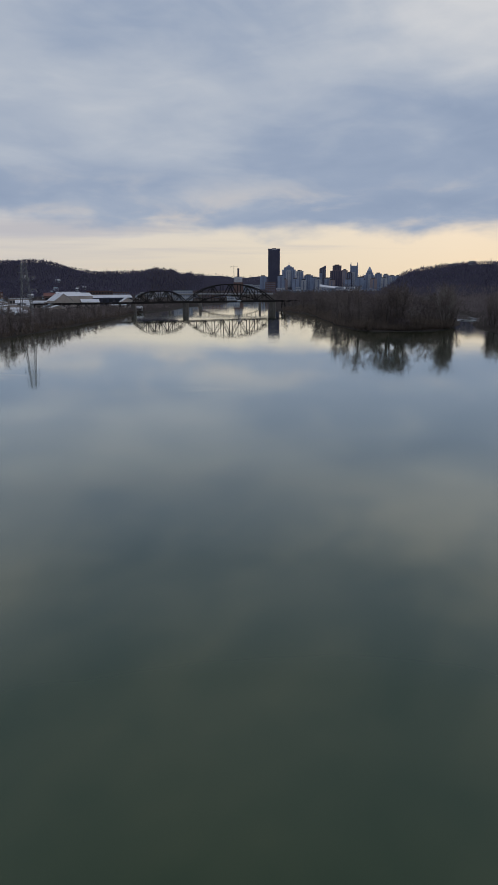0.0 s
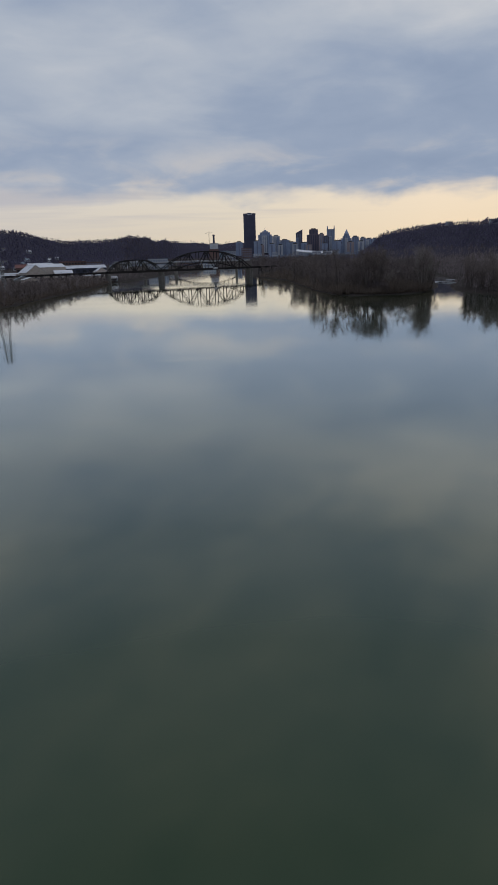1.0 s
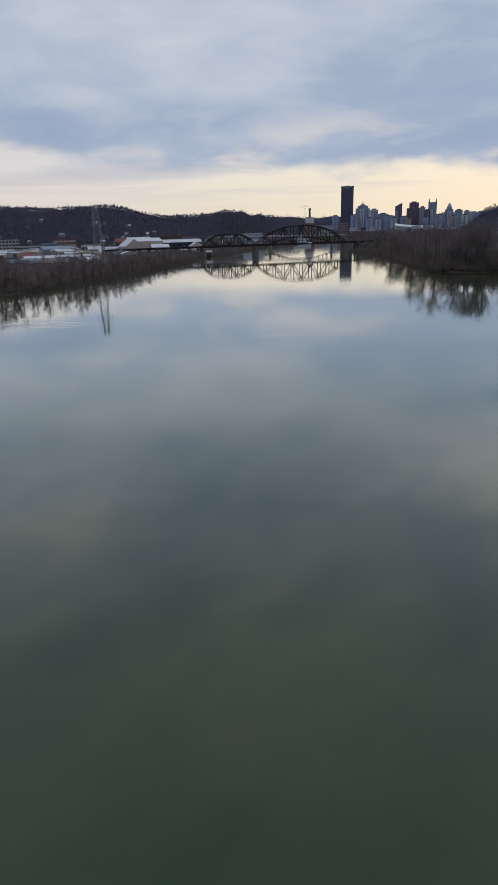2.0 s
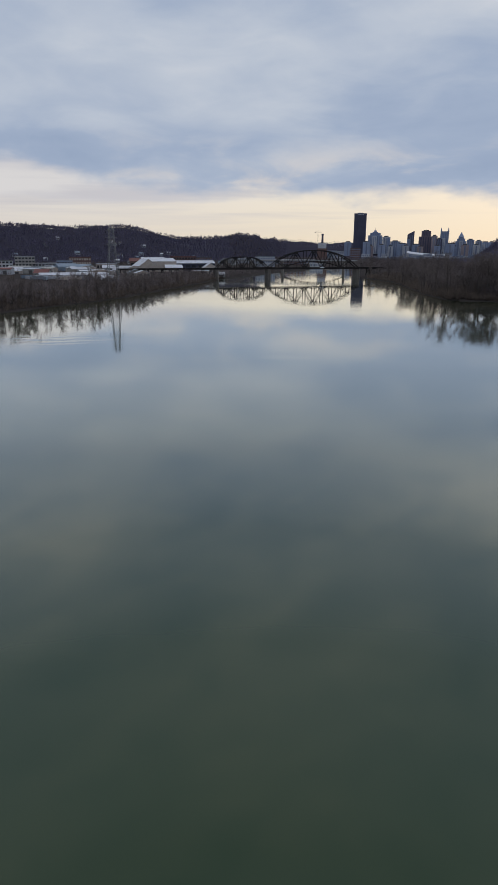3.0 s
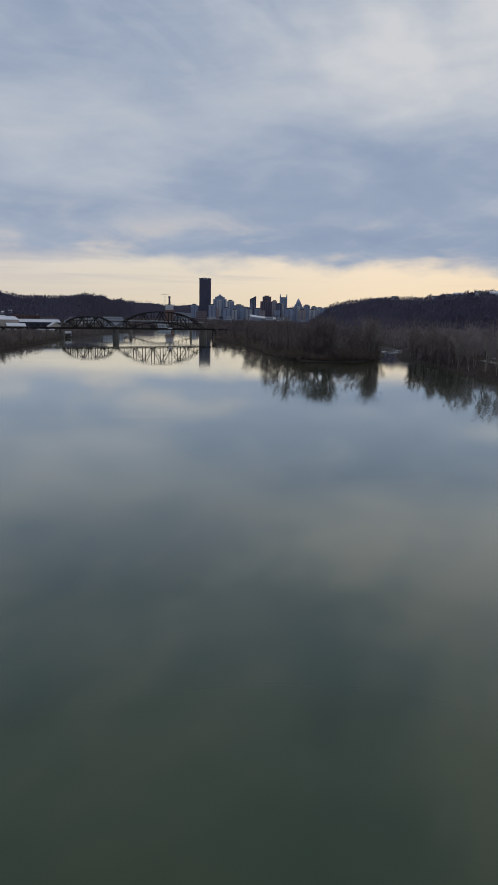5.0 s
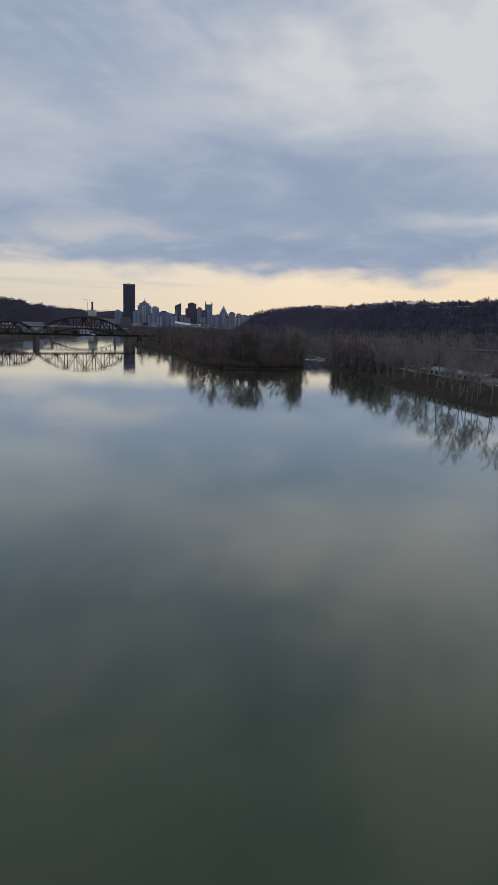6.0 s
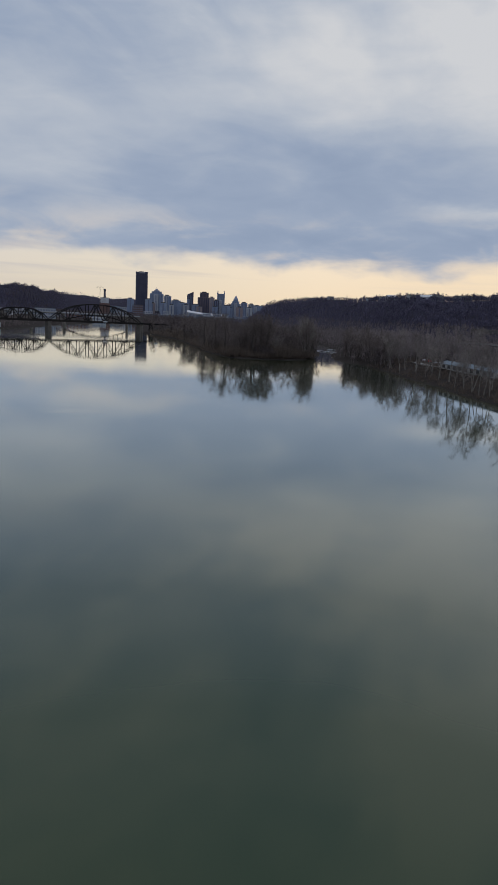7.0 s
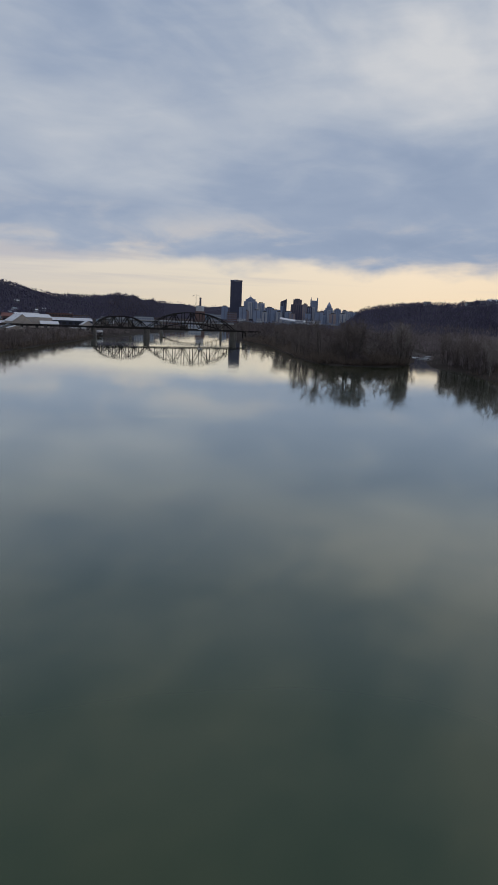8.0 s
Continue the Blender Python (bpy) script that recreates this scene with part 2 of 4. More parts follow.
M_CREAM = material("cream_metal_wall", (0.36, 0.32, 0.29), (0.48, 0.43, 0.39), 0.06, 0.75, spots=(0.30, 0.26, 0.22))
M_GREY = material("grey_concrete", (0.24, 0.24, 0.24), (0.36, 0.36, 0.35), 0.05, 0.85, spots=(0.17, 0.17, 0.17))
# lightened and blued in the colour for the same downtown haze
M_BLUEGREY = material("blue_grey_glass_wall", (0.165, 0.215, 0.330), (0.260, 0.315, 0.440), 0.02, 0.5)
M_LIGHTSTONE = material("light_stone_wall", (0.31, 0.335, 0.39), (0.44, 0.46, 0.50), 0.03, 0.8)
M_BRICK = material("red_brick_wall", (0.125, 0.082, 0.078), (0.18, 0.118, 0.11), 0.08, 0.9, spots=(0.11, 0.07, 0.06))
M_REDROOF = material("dull_red_roof", (0.12, 0.055, 0.052), (0.18, 0.08, 0.075), 0.1, 0.8)
M_BLUEROOF = material("blue_grey_sheet_roof", (0.13, 0.175, 0.235), (0.20, 0.255, 0.32), 0.08, 0.6, spots=(0.16, 0.18, 0.21))
M_SHEDROOF = material("worn_blue_sheet_roof", (0.105, 0.140, 0.185), (0.160, 0.200, 0.245), 0.25, 0.7, spots=(0.22, 0.24, 0.26), sheen=0.1)
M_NAVY = material("dark_navy_sheet_wall", (0.030, 0.034, 0.060), (0.050, 0.055, 0.085), 0.1, 0.7)
M_ROSE = material("pink_grey_stone_wall", (0.24, 0.20, 0.215), (0.34, 0.29, 0.30), 0.03, 0.8)
M_DUSK = material("dark_brown_violet_wall", (0.110, 0.093, 0.125), (0.160, 0.135, 0.170), 0.03, 0.6)
M_ROOF = material("dark_flat_roof", (0.06, 0.06, 0.065), (0.12, 0.12, 0.12), 0.06, 0.9)
# far windows: haze painted in by paling the glass towards the walls
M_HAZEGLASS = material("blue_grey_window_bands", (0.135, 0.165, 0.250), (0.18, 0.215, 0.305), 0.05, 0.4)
M_PANE = material("dark_window_glass", (0.020, 0.024, 0.030), (0.045, 0.050, 0.060), 0.1, 0.15)
M_ASPHALT = material("worn_asphalt", (0.045, 0.045, 0.046), (0.085, 0.083, 0.08), 0.1, 0.9)
M_GALV = material("galvanised_lattice", (0.16, 0.17, 0.18), (0.26, 0.27, 0.28), 0.5, 0.5, metal=0.6)
M_RED = material("red_paint", (0.34, 0.03, 0.03), (0.45, 0.05, 0.04), 0.5, 0.4)
M_DARKCAR = material("dark_car_paint", (0.02, 0.022, 0.028), (0.05, 0.05, 0.06), 0.5, 0.35)


# ---- building helpers ----
def at(az, d, z=0.0):
    """A place by its bearing from the eye (degrees, to the right) and its distance over the ground."""
    a = radians(az)
    return Vector((d * math.sin(a), d * math.cos(a), z))


class Geo:
    """Gathers the faces of one mesh."""

    def __init__(self):
        self.v, self.f = [], []

    def add(self, verts, faces):
        n = len(self.v)
        self.v.extend(tuple(p) for p in verts)
        self.f.extend(tuple(i + n for i in face) for face in faces)

    def box(self, x0, x1, y0, y1, z0, z1):
        self.add([(x0, y0, z0), (x1, y0, z0), (x1, y1, z0), (x0, y1, z0), (x0, y0, z1), (x1, y0, z1), (x1, y1, z1), (x0, y1, z1)],
                 [(3, 2, 1, 0), (4, 5, 6, 7), (0, 1, 5, 4), (1, 2, 6, 5), (2, 3, 7, 6), (3, 0, 4, 7)])

    def beam(self, a, b, w, h=None):
        """A straight bar of a rectangular section between two places."""
        a, b = Vector(a), Vector(b)
        h = w if h is None else h
        d = (b - a).normalized()
        side = d.cross(Vector((0, 0, 1)))
        side = side.normalized() if side.length > 1e-4 else Vector((1, 0, 0))
        up = side.cross(d).normalized()
        s, u = side * w / 2, up * h / 2
        self.add([a - s - u, a + s - u, a + s + u, a - s + u, b - s - u, b + s - u, b + s + u, b - s + u],
                 [(3, 2, 1, 0), (4, 5, 6, 7), (0, 1, 5, 4), (1, 2, 6, 5), (2, 3, 7, 6), (3, 0, 4, 7)])

    def limb(self, a, b, ra, rb, n=5):
        """A tapered round branch."""
        a, b = Vector(a), Vector(b)
        d = (b - a).normalized()
        s = d.orthogonal().normalized()
        u = d.cross(s)
        ring = [(math.cos(2 * math.pi * i / n), math.sin(2 * math.pi * i / n)) for i in range(n)]
        self.add([a + (s * c + u * q) * ra for c, q in ring] + [b + (s * c + u * q) * rb for c, q in ring],
                 [(i, (i + 1) % n, n + (i + 1) % n, n + i) for i in range(n)])

    def prism(self, outline, z0, z1, top=1.0):
        """An upright body on an outline; top shrinks its upper end."""
        n = len(outline)
        cx = sum(p[0] for p in outline) / n
        cy = sum(p[1] for p in outline) / n
        self.add([(p[0], p[1], z0) for p in outline] + [(cx + (p[0] - cx) * top, cy + (p[1] - cy) * top, z1) for p in outline],
                 [tuple(range(n))[::-1], tuple(range(n, 2 * n))] + [(i, (i + 1) % n, n + (i + 1) % n, n + i) for i in range(n)])

    def gable(self, x0, x1, y0, y1, z0, z1, over=0.0, thick=0.3):
        """A ridged roof along x."""
        ym = (y0 + y1) / 2
        a = [(x0 - over, y0 - over, z0), (x0 - over, ym, z1), (x0 - over, y1 + over, z0)]
        low = [(p[0], p[1], p[2] - thick) for p in a]
        w = x1 - x0 + 2 * over
        sec = a + low[::-1]
        n = len(sec)
        self.add(sec + [(p[0] + w, p[1], p[2]) for p in sec],
                 [tuple(range(n)), tuple(range(n, 2 * n))[::-1]] + [(i, n + i, n + (i + 1) % n, (i + 1) % n) for i in range(n)])

    def mesh(self, name, mat):
        me = bpy.data.meshes.new(name)
        me.from_pydata(self.v, [], self.f)
        me.update()
        if mat:
            me.materials.append(mat)
        return me


def part(name, g, mat, parent=None, label=""):
    ob = new(name, g.mesh(name, mat) if isinstance(g, Geo) else g)
    ob.parent = parent
    return tagged(ob, label)


def thing(name, label, category, m=None, group="", kind=""):
    ob = new(name)
    if m is not None:
        ob.matrix_basis = m
    return tagged(ob, label, category, group, kind)


# ---- the lie of the land ----
def shore_left(y):
    return np.interp(y, [-900, 0, 120, 250, 341, 391, 444, 558, 685, 830, 992, 1246, 1500, 1900],
                     [-420, -290, -235, -192, -174, -161, -153, -150, -145, -150, -122, -98, -52, 33])


def shore_main(y):
    return np.interp(y, [-900, 0, 120, 199, 227, 263, 304, 360, 420, 480, 540, 640, 800, 1000, 1300],
                     [120, 135, 141, 148, 152, 157, 163, 171, 176, 175, 195, 234, 268, 270, 240])


def island_near(y):
    return np.interp(y, [447, 457, 514, 640, 759, 850, 950, 1200, 1900], [100, 83, 74, 74, 72, 54, 38, 40, 60])


def island_far(y):
    return np.interp(y, [447, 464, 500, 560, 650, 800, 1000, 1300], [125, 149, 166, 190, 215, 232, 224, 240])


def wobble(x, y, s):
    return (np.sin(x / s + 1.3 * np.sin(y / s / 1.7)) + np.sin(y / s * 1.31 + 2.1 + np.sin(x / s * 0.7)) + 0.6 * np.sin((x + y) / s * 2.3 + 0.5)) / 2.6


def hill_right(az):
    return np.interp(az, [9, 11.4, 12.7, 13.7, 15, 17, 22, 27, 30, 34, 36, 45, 70], [-1.0, -0.9, 0.0, 0.95, 1.3, 1.6, 1.85, 2.1, 2.2, 2.6, 2.85, 3.4, 3.6])


def hill_left(az):
    return np.interp(az, [-70, -40, -26, -17, -15, -13.5, -11, -9, -7.5, -6, -3.5, 0, 6], [2.0, 2.1, 2.15, 2.0, 1.5, 1.2, 1.3, 1.5, 1.6, 1.25, 0.95, 0.7, 0.2])


def west_foot(az):
    return np.interp(az, [-60, -20, -9, -4.5, 5], [1000, 1350, 1650, 3500, 3700])


def west_crest(az):
    return np.interp(az, [-60, -20, -9, -4.5, 5], [1600, 2100, 2500, 4300, 4400])


def east_foot(az):
    return np.interp(az, [10, 17, 20.5, 23, 27, 35, 50], [1450, 1300, 1150, 930, 790, 770, 700])


def east_crest(az):
    return np.interp(az, [10, 17, 20.5, 23, 27, 35, 50], [2100, 2000, 1850, 1450, 1180, 1130, 1000])


def height(x, y):
    """The ground's height over the river."""
    x, y = np.asarray(x, float), np.asarray(y, float)
    d = np.hypot(x, y)
    az = np.degrees(np.arctan2(x, y))
    w = 2.5 * wobble(x, y, 14.0)
    left = shore_left(y) - x + w
    main = x - shore_main(y) + w
    isle = np.minimum(np.minimum(x - island_near(y), island_far(y) - x), (y - 447) * 0.9) + w
    s = np.maximum(np.maximum(left, main), np.maximum(isle, (y - 1900) * 0.5))
    bank = np.interp(s, [-30, 0, 3, 22, 60, 200], [-4, 0, 1.0, 5.5, 7.5, 9.5])
    bank = np.where(s > 3, bank + 0.5 * wobble(x, y, 9.0), bank)
    out = bank + np.interp(d, [1300, 4000], [0, 8]) * (s > 0)

    def ridge(el, foot, crest, side):
        top = 30 + crest * np.tan(np.radians(el)) + 0.010 * crest * 0.35 * wobble(x, y, 60.0)
        u = np.clip((d - foot) / (crest - foot), 0, 1.35)
        rise = np.where(u < 1, u * u * (3 - 2 * u), 1.0)
        return np.where(side & (s > 0), (top - 9) * rise, 0)

    right = ridge(hill_right(az), east_foot(az), east_crest(az), az > 9)
    west = ridge(hill_left(az), west_foot(az), west_crest(az), az < 5)
    far = ridge(np.interp(az, [-60, -3, 3, 8, 12, 16, 60], [0.6, 0.9, 0.85, 0.8, 0.85, 0.9, 0.6]), 4300.0, 4750.0, d > 4000)
    return out + np.maximum(np.maximum(right, west), far)


def make_ground():
    az = np.concatenate([np.arange(-180, -64, 4.0), np.arange(-64, 64, 0.3), np.arange(64, 180, 4.0)])
    dist = np.concatenate([[1.0, 40.0], np.geomspace(80, 4950, 210)])
    a, d = np.meshgrid(np.radians(az), dist)
    x, y = d * np.sin(a), d * np.cos(a)
    z = height(x, y)
    n, r = len(az), len(dist)
    verts = np.stack([x.ravel(), y.ravel(), z.ravel()], 1)
    i = np.arange(r - 1)[:, None] * n
    j = np.arange(n)[None, :]
    k = (np.arange(n) + 1)[None, :] % n
    faces = np.stack([(i + j), (i + n + j), (i + n + k), (i + k)], -1).reshape(-1, 4)
    me = bpy.data.meshes.new("ground")
    me.from_pydata(verts.tolist(), [], faces.tolist())
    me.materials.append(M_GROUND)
    me.polygons.foreach_set("use_smooth", np.ones(len(me.polygons), bool))
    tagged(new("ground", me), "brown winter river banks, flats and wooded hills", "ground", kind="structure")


make_ground()
g = Geo()
g.add([(-3000, -1500, 0), (3000, -1500, 0), (3000, 2200, 0), (-3000, 2200, 0)], [(0, 1, 2, 3)])
water = tagged(new("water", g.mesh("water", M_WATER)), "calm dark green river mirroring a cloudy sky", "river", kind="structure")


def ground_at(x, y):
    return float(height(x, y))


def stand(az, d, sink=0.3, turn=0.0):
    """A pose on the ground at that bearing and distance, facing the eye."""
    p = at(az, d)
    return pose(p.x, p.y, ground_at(p.x, p.y) - sink, 0, 0, -az + turn)


# ---- railway truss bridge ----
LEFT_END, RIGHT_END = Vector((-153.0, 838.0, 0.0)), Vector((36.0, 930.0, 0.0))
ALONG = (RIGHT_END - LEFT_END).normalized()
ACROSS = Vector((-ALONG.y, ALONG.x, 0.0))
BRIDGE_LENGTH = (RIGHT_END - LEFT_END).length
SPLIT = BRIDGE_LENGTH * 0.352
DECK = 13.3


def railway_bridge():
    root = thing("railway_bridge", "black steel railway bridge with two camelback truss spans", "bridge",
                 Matrix(((ALONG.x, ACROSS.x, 0, LEFT_END.x), (ALONG.y, ACROSS.y, 0, LEFT_END.y), (0, 0, 1, 0), (0, 0, 0, 1))))

    def bar(name, a, b, w, h=None):
        g = Geo()
        g.beam(a, b, w, h)
        part(name, g, M_STEEL, root)

    def span(x0, x1, n, shape):
        step = (x1 - x0) / n
        for y in (-5.0, 5.0):
            low = [Vector((x0 + i * step, y, DECK)) for i in range(n + 1)]
            top = [Vector((p.x, y, DECK + shape(i / n))) for i, p in enumerate(low)]
            bar("bottom_chord", low[0], low[-1], 0.9, 1.8)
            for i in range(n):
                bar("top_chord", top[i], top[i + 1], 1.0, 1.2)
                if 0 < i:
                    bar("vertical", low[i], top[i], 0.75)
                if 0 < i < n - 1:
                    if i % 2:
                        bar("diagonal", top[i], low[i + 1], 1.0)
                    else:
                        bar("diagonal", low[i], top[i + 1], 1.0)
        for i in range(1, n):
            h = DECK + shape(i / n)
            bar("sway_strut", (x0 + i * step, -5, h), (x0 + i * step, 5, h), 0.5)
            if i < n - 1:
                h2 = DECK + shape((i + 1) / n)
                bar("top_brace", (x0 + i * step, -5, h), (x0 + (i + 1) * step, 5, h2), 0.35)
        for i in (1, n - 1):
            h = DECK + shape(i / n) * 0.72
            bar("portal_beam", (x0 + i * step, -5, h), (x0 + i * step, 5, h), 0.5, 1.4)

    span(0.0, SPLIT, 8, lambda s: 14.5 * (1 - abs(2 * s - 1) ** 3.2))
    span(SPLIT, BRIDGE_LENGTH, 10, lambda s: 23.3 * (1 - abs(2 * s - 1) ** 2.5))

    for x0, x1 in ((-130.0, 0.0), (0.0, SPLIT), (SPLIT, BRIDGE_LENGTH), (BRIDGE_LENGTH, BRIDGE_LENGTH + 44)):
        g = Geo()
        g.box(x0 + 0.1, x1 - 0.1, -4.4, 4.4, DECK - 0.2, DECK + 0.5)
        for y in (-2.6, -1.1, 1.1, 2.6):
            g.box(x0 + 0.1, x1 - 0.1, y - 0.05, y + 0.05, DECK + 0.5, DECK + 0.7)
        part("deck", g, M_STEEL, root, "dark timber and steel track deck")
        for y in (-4.8, 4.8):
            g = Geo()
            g.box(x0 + 0.2, x1 - 0.2, y - 0.25, y + 0.25, DECK - 1.6, DECK - 0.25)
            part("plate_girder", g, M_STEEL, root)
    for x in [-18.0 * i for i in range(1, 8)] + [BRIDGE_LENGTH + 18 * i for i in range(1, 3)]:
        g = Geo()
        for y in (-4.2, 4.2):
            g.beam((x, y * 1.25, 2.0), (x, y, DECK - 1.6), 0.9)
        g.beam((x, -4.4, DECK - 2.0), (x, 4.4, DECK - 2.0), 0.8)
        g.beam((x, -4.8, 5.5), (x, 4.3, DECK - 2.4), 0.4)
        g.beam((x, 4.8, 5.5), (x, -4.3, DECK - 2.4), 0.4)
        part("steel_bent", g, M_STEEL, root)
    for x in (0.5, SPLIT, BRIDGE_LENGTH - 0.5):
        g = Geo()
        outline = [(x - 2.4, -7.0), (x, -9.6), (x + 2.4, -7.0), (x + 2.4, 7.0), (x, 9.6), (x - 2.4, 7.0)]
        g.prism(outline, -3.0, DECK - 2.6, 0.86)
        cap = [(x + (p[0] - x) * 1.0, p[1] * 0.96) for p in outline]
        g.prism(cap, DECK - 2.6, DECK - 1.62)
        part("pier", g, M_STONE, root, "grey cut-stone bridge pier with pointed ends")
    # small pale notice hung on the lower chord
    g = Geo()
    c = SPLIT + (BRIDGE_LENGTH - SPLIT) * 0.58
    g.box(c - 3.2, c + 3.2, -5.75, -5.6, DECK - 0.2, DECK + 1.3)
    part("sign_panel", g, M_WHITE, root, "small pale panel on the lower chord")


railway_bridge()


def arch_bridge():
    """The road bridge farther down the river, seen through the truss."""
    a, b = at(-9.8, 1230.0), at(2.2, 1180.0)
    d = (b - a).normalized()
    n = Vector((-d.y, d.x, 0))
    root = thing("road_bridge", "pale concrete and steel road bridge on tall piers", "bridge",
                 Matrix(((d.x, n.x, 0, a.x), (d.y, n.y, 0, a.y), (0, 0, 1, 0), (0, 0, 0, 1))))
    length = (b - a).length
    g = Geo()
    g.box(0, length, -6, 6, 20.2, 21.2)
    part("deck", g, M_GREY, root)
    for y in (-6.0, 6.0):
        g = Geo()
        g.box(0, length, y - 0.15, y + 0.15, 21.2, 22.1)
        part("parapet", g, M_LIGHTSTONE, root)
    stops = []
    for az in (-9.4, -7.1, -4.35, 1.05):
        # bearing met with the line of the bridge
        q = at(az, 1.0)
        s = (a.y * q.x - a.x * q.y) / (d.x * q.y - d.y * q.x)
        stops.append(s)
        g = Geo()
        g.prism([(s - 1.8, -6), (s + 1.8, -6), (s + 1.8, 6), (s - 1.8, 6)], -3, 20.2, 0.85)
        part("pier", g, M_STONE, root)
    for s0, s1 in zip(stops, stops[1:]):
        if s1 - s0 < 60:
            g = Geo()
            g.box(s0, s1, -4.5, 4.5, 19.2, 20.2)
            part("girder", g, M_STEEL, root)
            continue
        for y in (-5.0, 5.0):
            g = Geo()
            n = 14
            pts = [Vector((s0 + (s1 - s0) * i / n, y, 8 + 11 * (1 - (2 * i / n - 1) ** 2))) for i in range(n + 1)]
            for p, q in zip(pts, pts[1:]):
                g.beam(p, q, 0.9, 1.4)
            for p in pts[1:-1]:
                g.beam(p, (p.x, p.y, 20.2), 0.5)
            part("arch_rib", g, M_STEEL, root)


arch_bridge()


# ---- downtown towers ----
def ring(w, d, cut=0.0):
    x, y = w / 2, d / 2
    if not cut:
        return [(-x, -y), (x, -y), (x, y), (-x, y)]
    return [(-x + cut, -y), (x - cut, -y), (x, -y + cut), (x, y - cut), (x - cut, y), (-x + cut, y), (-x, y - cut), (-x, -y + cut)]


def facade(root, w, d, z0, z1, mat, ribs, cut=0.0):
    g = Geo()
    g.prism(ring(w, d, cut), z0, z1)
    body = part("body", g, mat, root)
    for i in range(ribs):
        x = -w / 2 + cut + (w - 2 * cut) * (i + 0.5) / ribs
        g = Geo()
        g.box(x - 0.7, x + 0.7, -d / 2 - 0.9, -d / 2 - 0.01, z0, z1)
        part("column", g, mat, body)
    return body


def tallest_tower():
    d = 4050.0
    root = thing("office_tower", "tall dark weathered-steel office tower with pale rooftop sign", "skyscraper", stand(2.32, d, 2.0))
    base = root.matrix_basis.translation.z
    top = 274.0 - base
    w = 74.0
    facade(root, w, 60, 0, top - 9, M_CORTEN, 11, cut=5.0)
    g = Geo()
    g.prism(ring(w + 2, 62, 5.0), top - 9, top)
    part("crown_band", g, M_CORTEN, root)
    for i in range(5):
        g = Geo()
        x = -13 + i * 6.4
        g.box(x, x + 4.6, -31.6, -31.1, top - 8, top - 2.5)
        part("sign_bar", g, M_WHITE, root, "pale plain sign bar")
    g = Geo()
    g.box(-15, 12, -8, 12, top, top + 4)
    part("roof_plant", g, M_CORTEN, root)


def skyscraper(name, label, az, d, w, top, mat, setbacks=(), crown="", ribs=4, slab=None, window=None):
    """Stepped body with upright window strips; slab adds a block whose tone imitates a lit or shaded face: its
    material, left and right edge and height as shares.
    """
    root = thing(name, label, "skyscraper", stand(az, d, 2.0))
    base = root.matrix_basis.translation.z
    z1 = top - base
    levels = setbacks or ((1.0, 1.0),)
    z0 = 0.0
    for f, share in levels:
        body = facade(root, w * f, w * 0.8 * f, z0, share * z1, mat, ribs)
        for i in range(ribs - 1):
            x = w * f * ((i + 1) / ribs - 0.5)
            half = w * f / ribs * 0.2
            g = Geo()
            g.box(x - half, x + half, -w * 0.4 * f - 0.6, -w * 0.4 * f - 0.02, z0 + 4, share * z1 - 4)
            part("window_strip", g, window or M_HAZEGLASS, body)
        z0 = share * z1
    # added slab: its colour stands for the tower's light and dark halves
    if slab:
        paint, a, b, high = slab
        wide = (b - a) * w
        g = Geo()
        g.box(-w / 2 + a * w, -w / 2 + b * w, -w * 0.4 - 9, -w * 0.4 - 1.0, 0, z1 * high)
        wing = part("wing", g, paint, root)
        for i in range(2):
            x = -w / 2 + a * w + wide * (0.33 + 0.34 * i)
            g = Geo()
            g.box(x - wide * 0.07, x + wide * 0.07, -w * 0.4 - 9.4, -w * 0.4 - 9.02, 5, z1 * high - 5)
            part("window_strip", g, M_HAZEGLASS, wing)
    f = levels[-1][0]
    cw = w * f
    g = Geo()
    if crown == "pyramid":
        g.prism(ring(cw, cw), z0, z0 + cw * 0.9, 0.02)
        part("pointed_roof", g, mat, root)
    elif crown == "spires":
        for x in (-1, 1):
            for y in (-1, 1):
                g = Geo()
                g.prism([(x * cw * 0.42 + a, y * cw * 0.35 + b) for a, b in ring(cw * 0.18, cw * 0.18)], z0, z0 + 20, 0.3)
                part("spire", g, mat, root)
    elif crown == "wedge":
        g.add([(-cw / 2, -cw * 0.4, z0), (cw / 2, -cw * 0.4, z0), (cw / 2, cw * 0.4, z0), (-cw / 2, cw * 0.4, z0), (cw / 2, -cw * 0.4, z0 + 20), (cw / 2, cw * 0.4, z0 + 20)],
              [(0, 1, 4), (1, 2, 5, 4), (3, 5, 2), (0, 4, 5, 3), (0, 3, 2, 1)])
        part("sloped_roof", g, mat, root)
    elif crown == "mast":
        g.box(-cw * 0.25, cw * 0.25, -cw * 0.2, cw * 0.2, z0, z0 + 8)
        part("roof_plant", g, mat, root)
        g = Geo()
        g.limb((0, 0, z0 + 8), (0, 0, z0 + 24), 1.6, 0.5)
        part("mast", g, mat, root)
    else:
        g.box(-cw * 0.3, cw * 0.25, -cw * 0.2, cw * 0.2, z0, z0 + 6)
        part("roof_plant", g, M_ROOF, root)
    return root


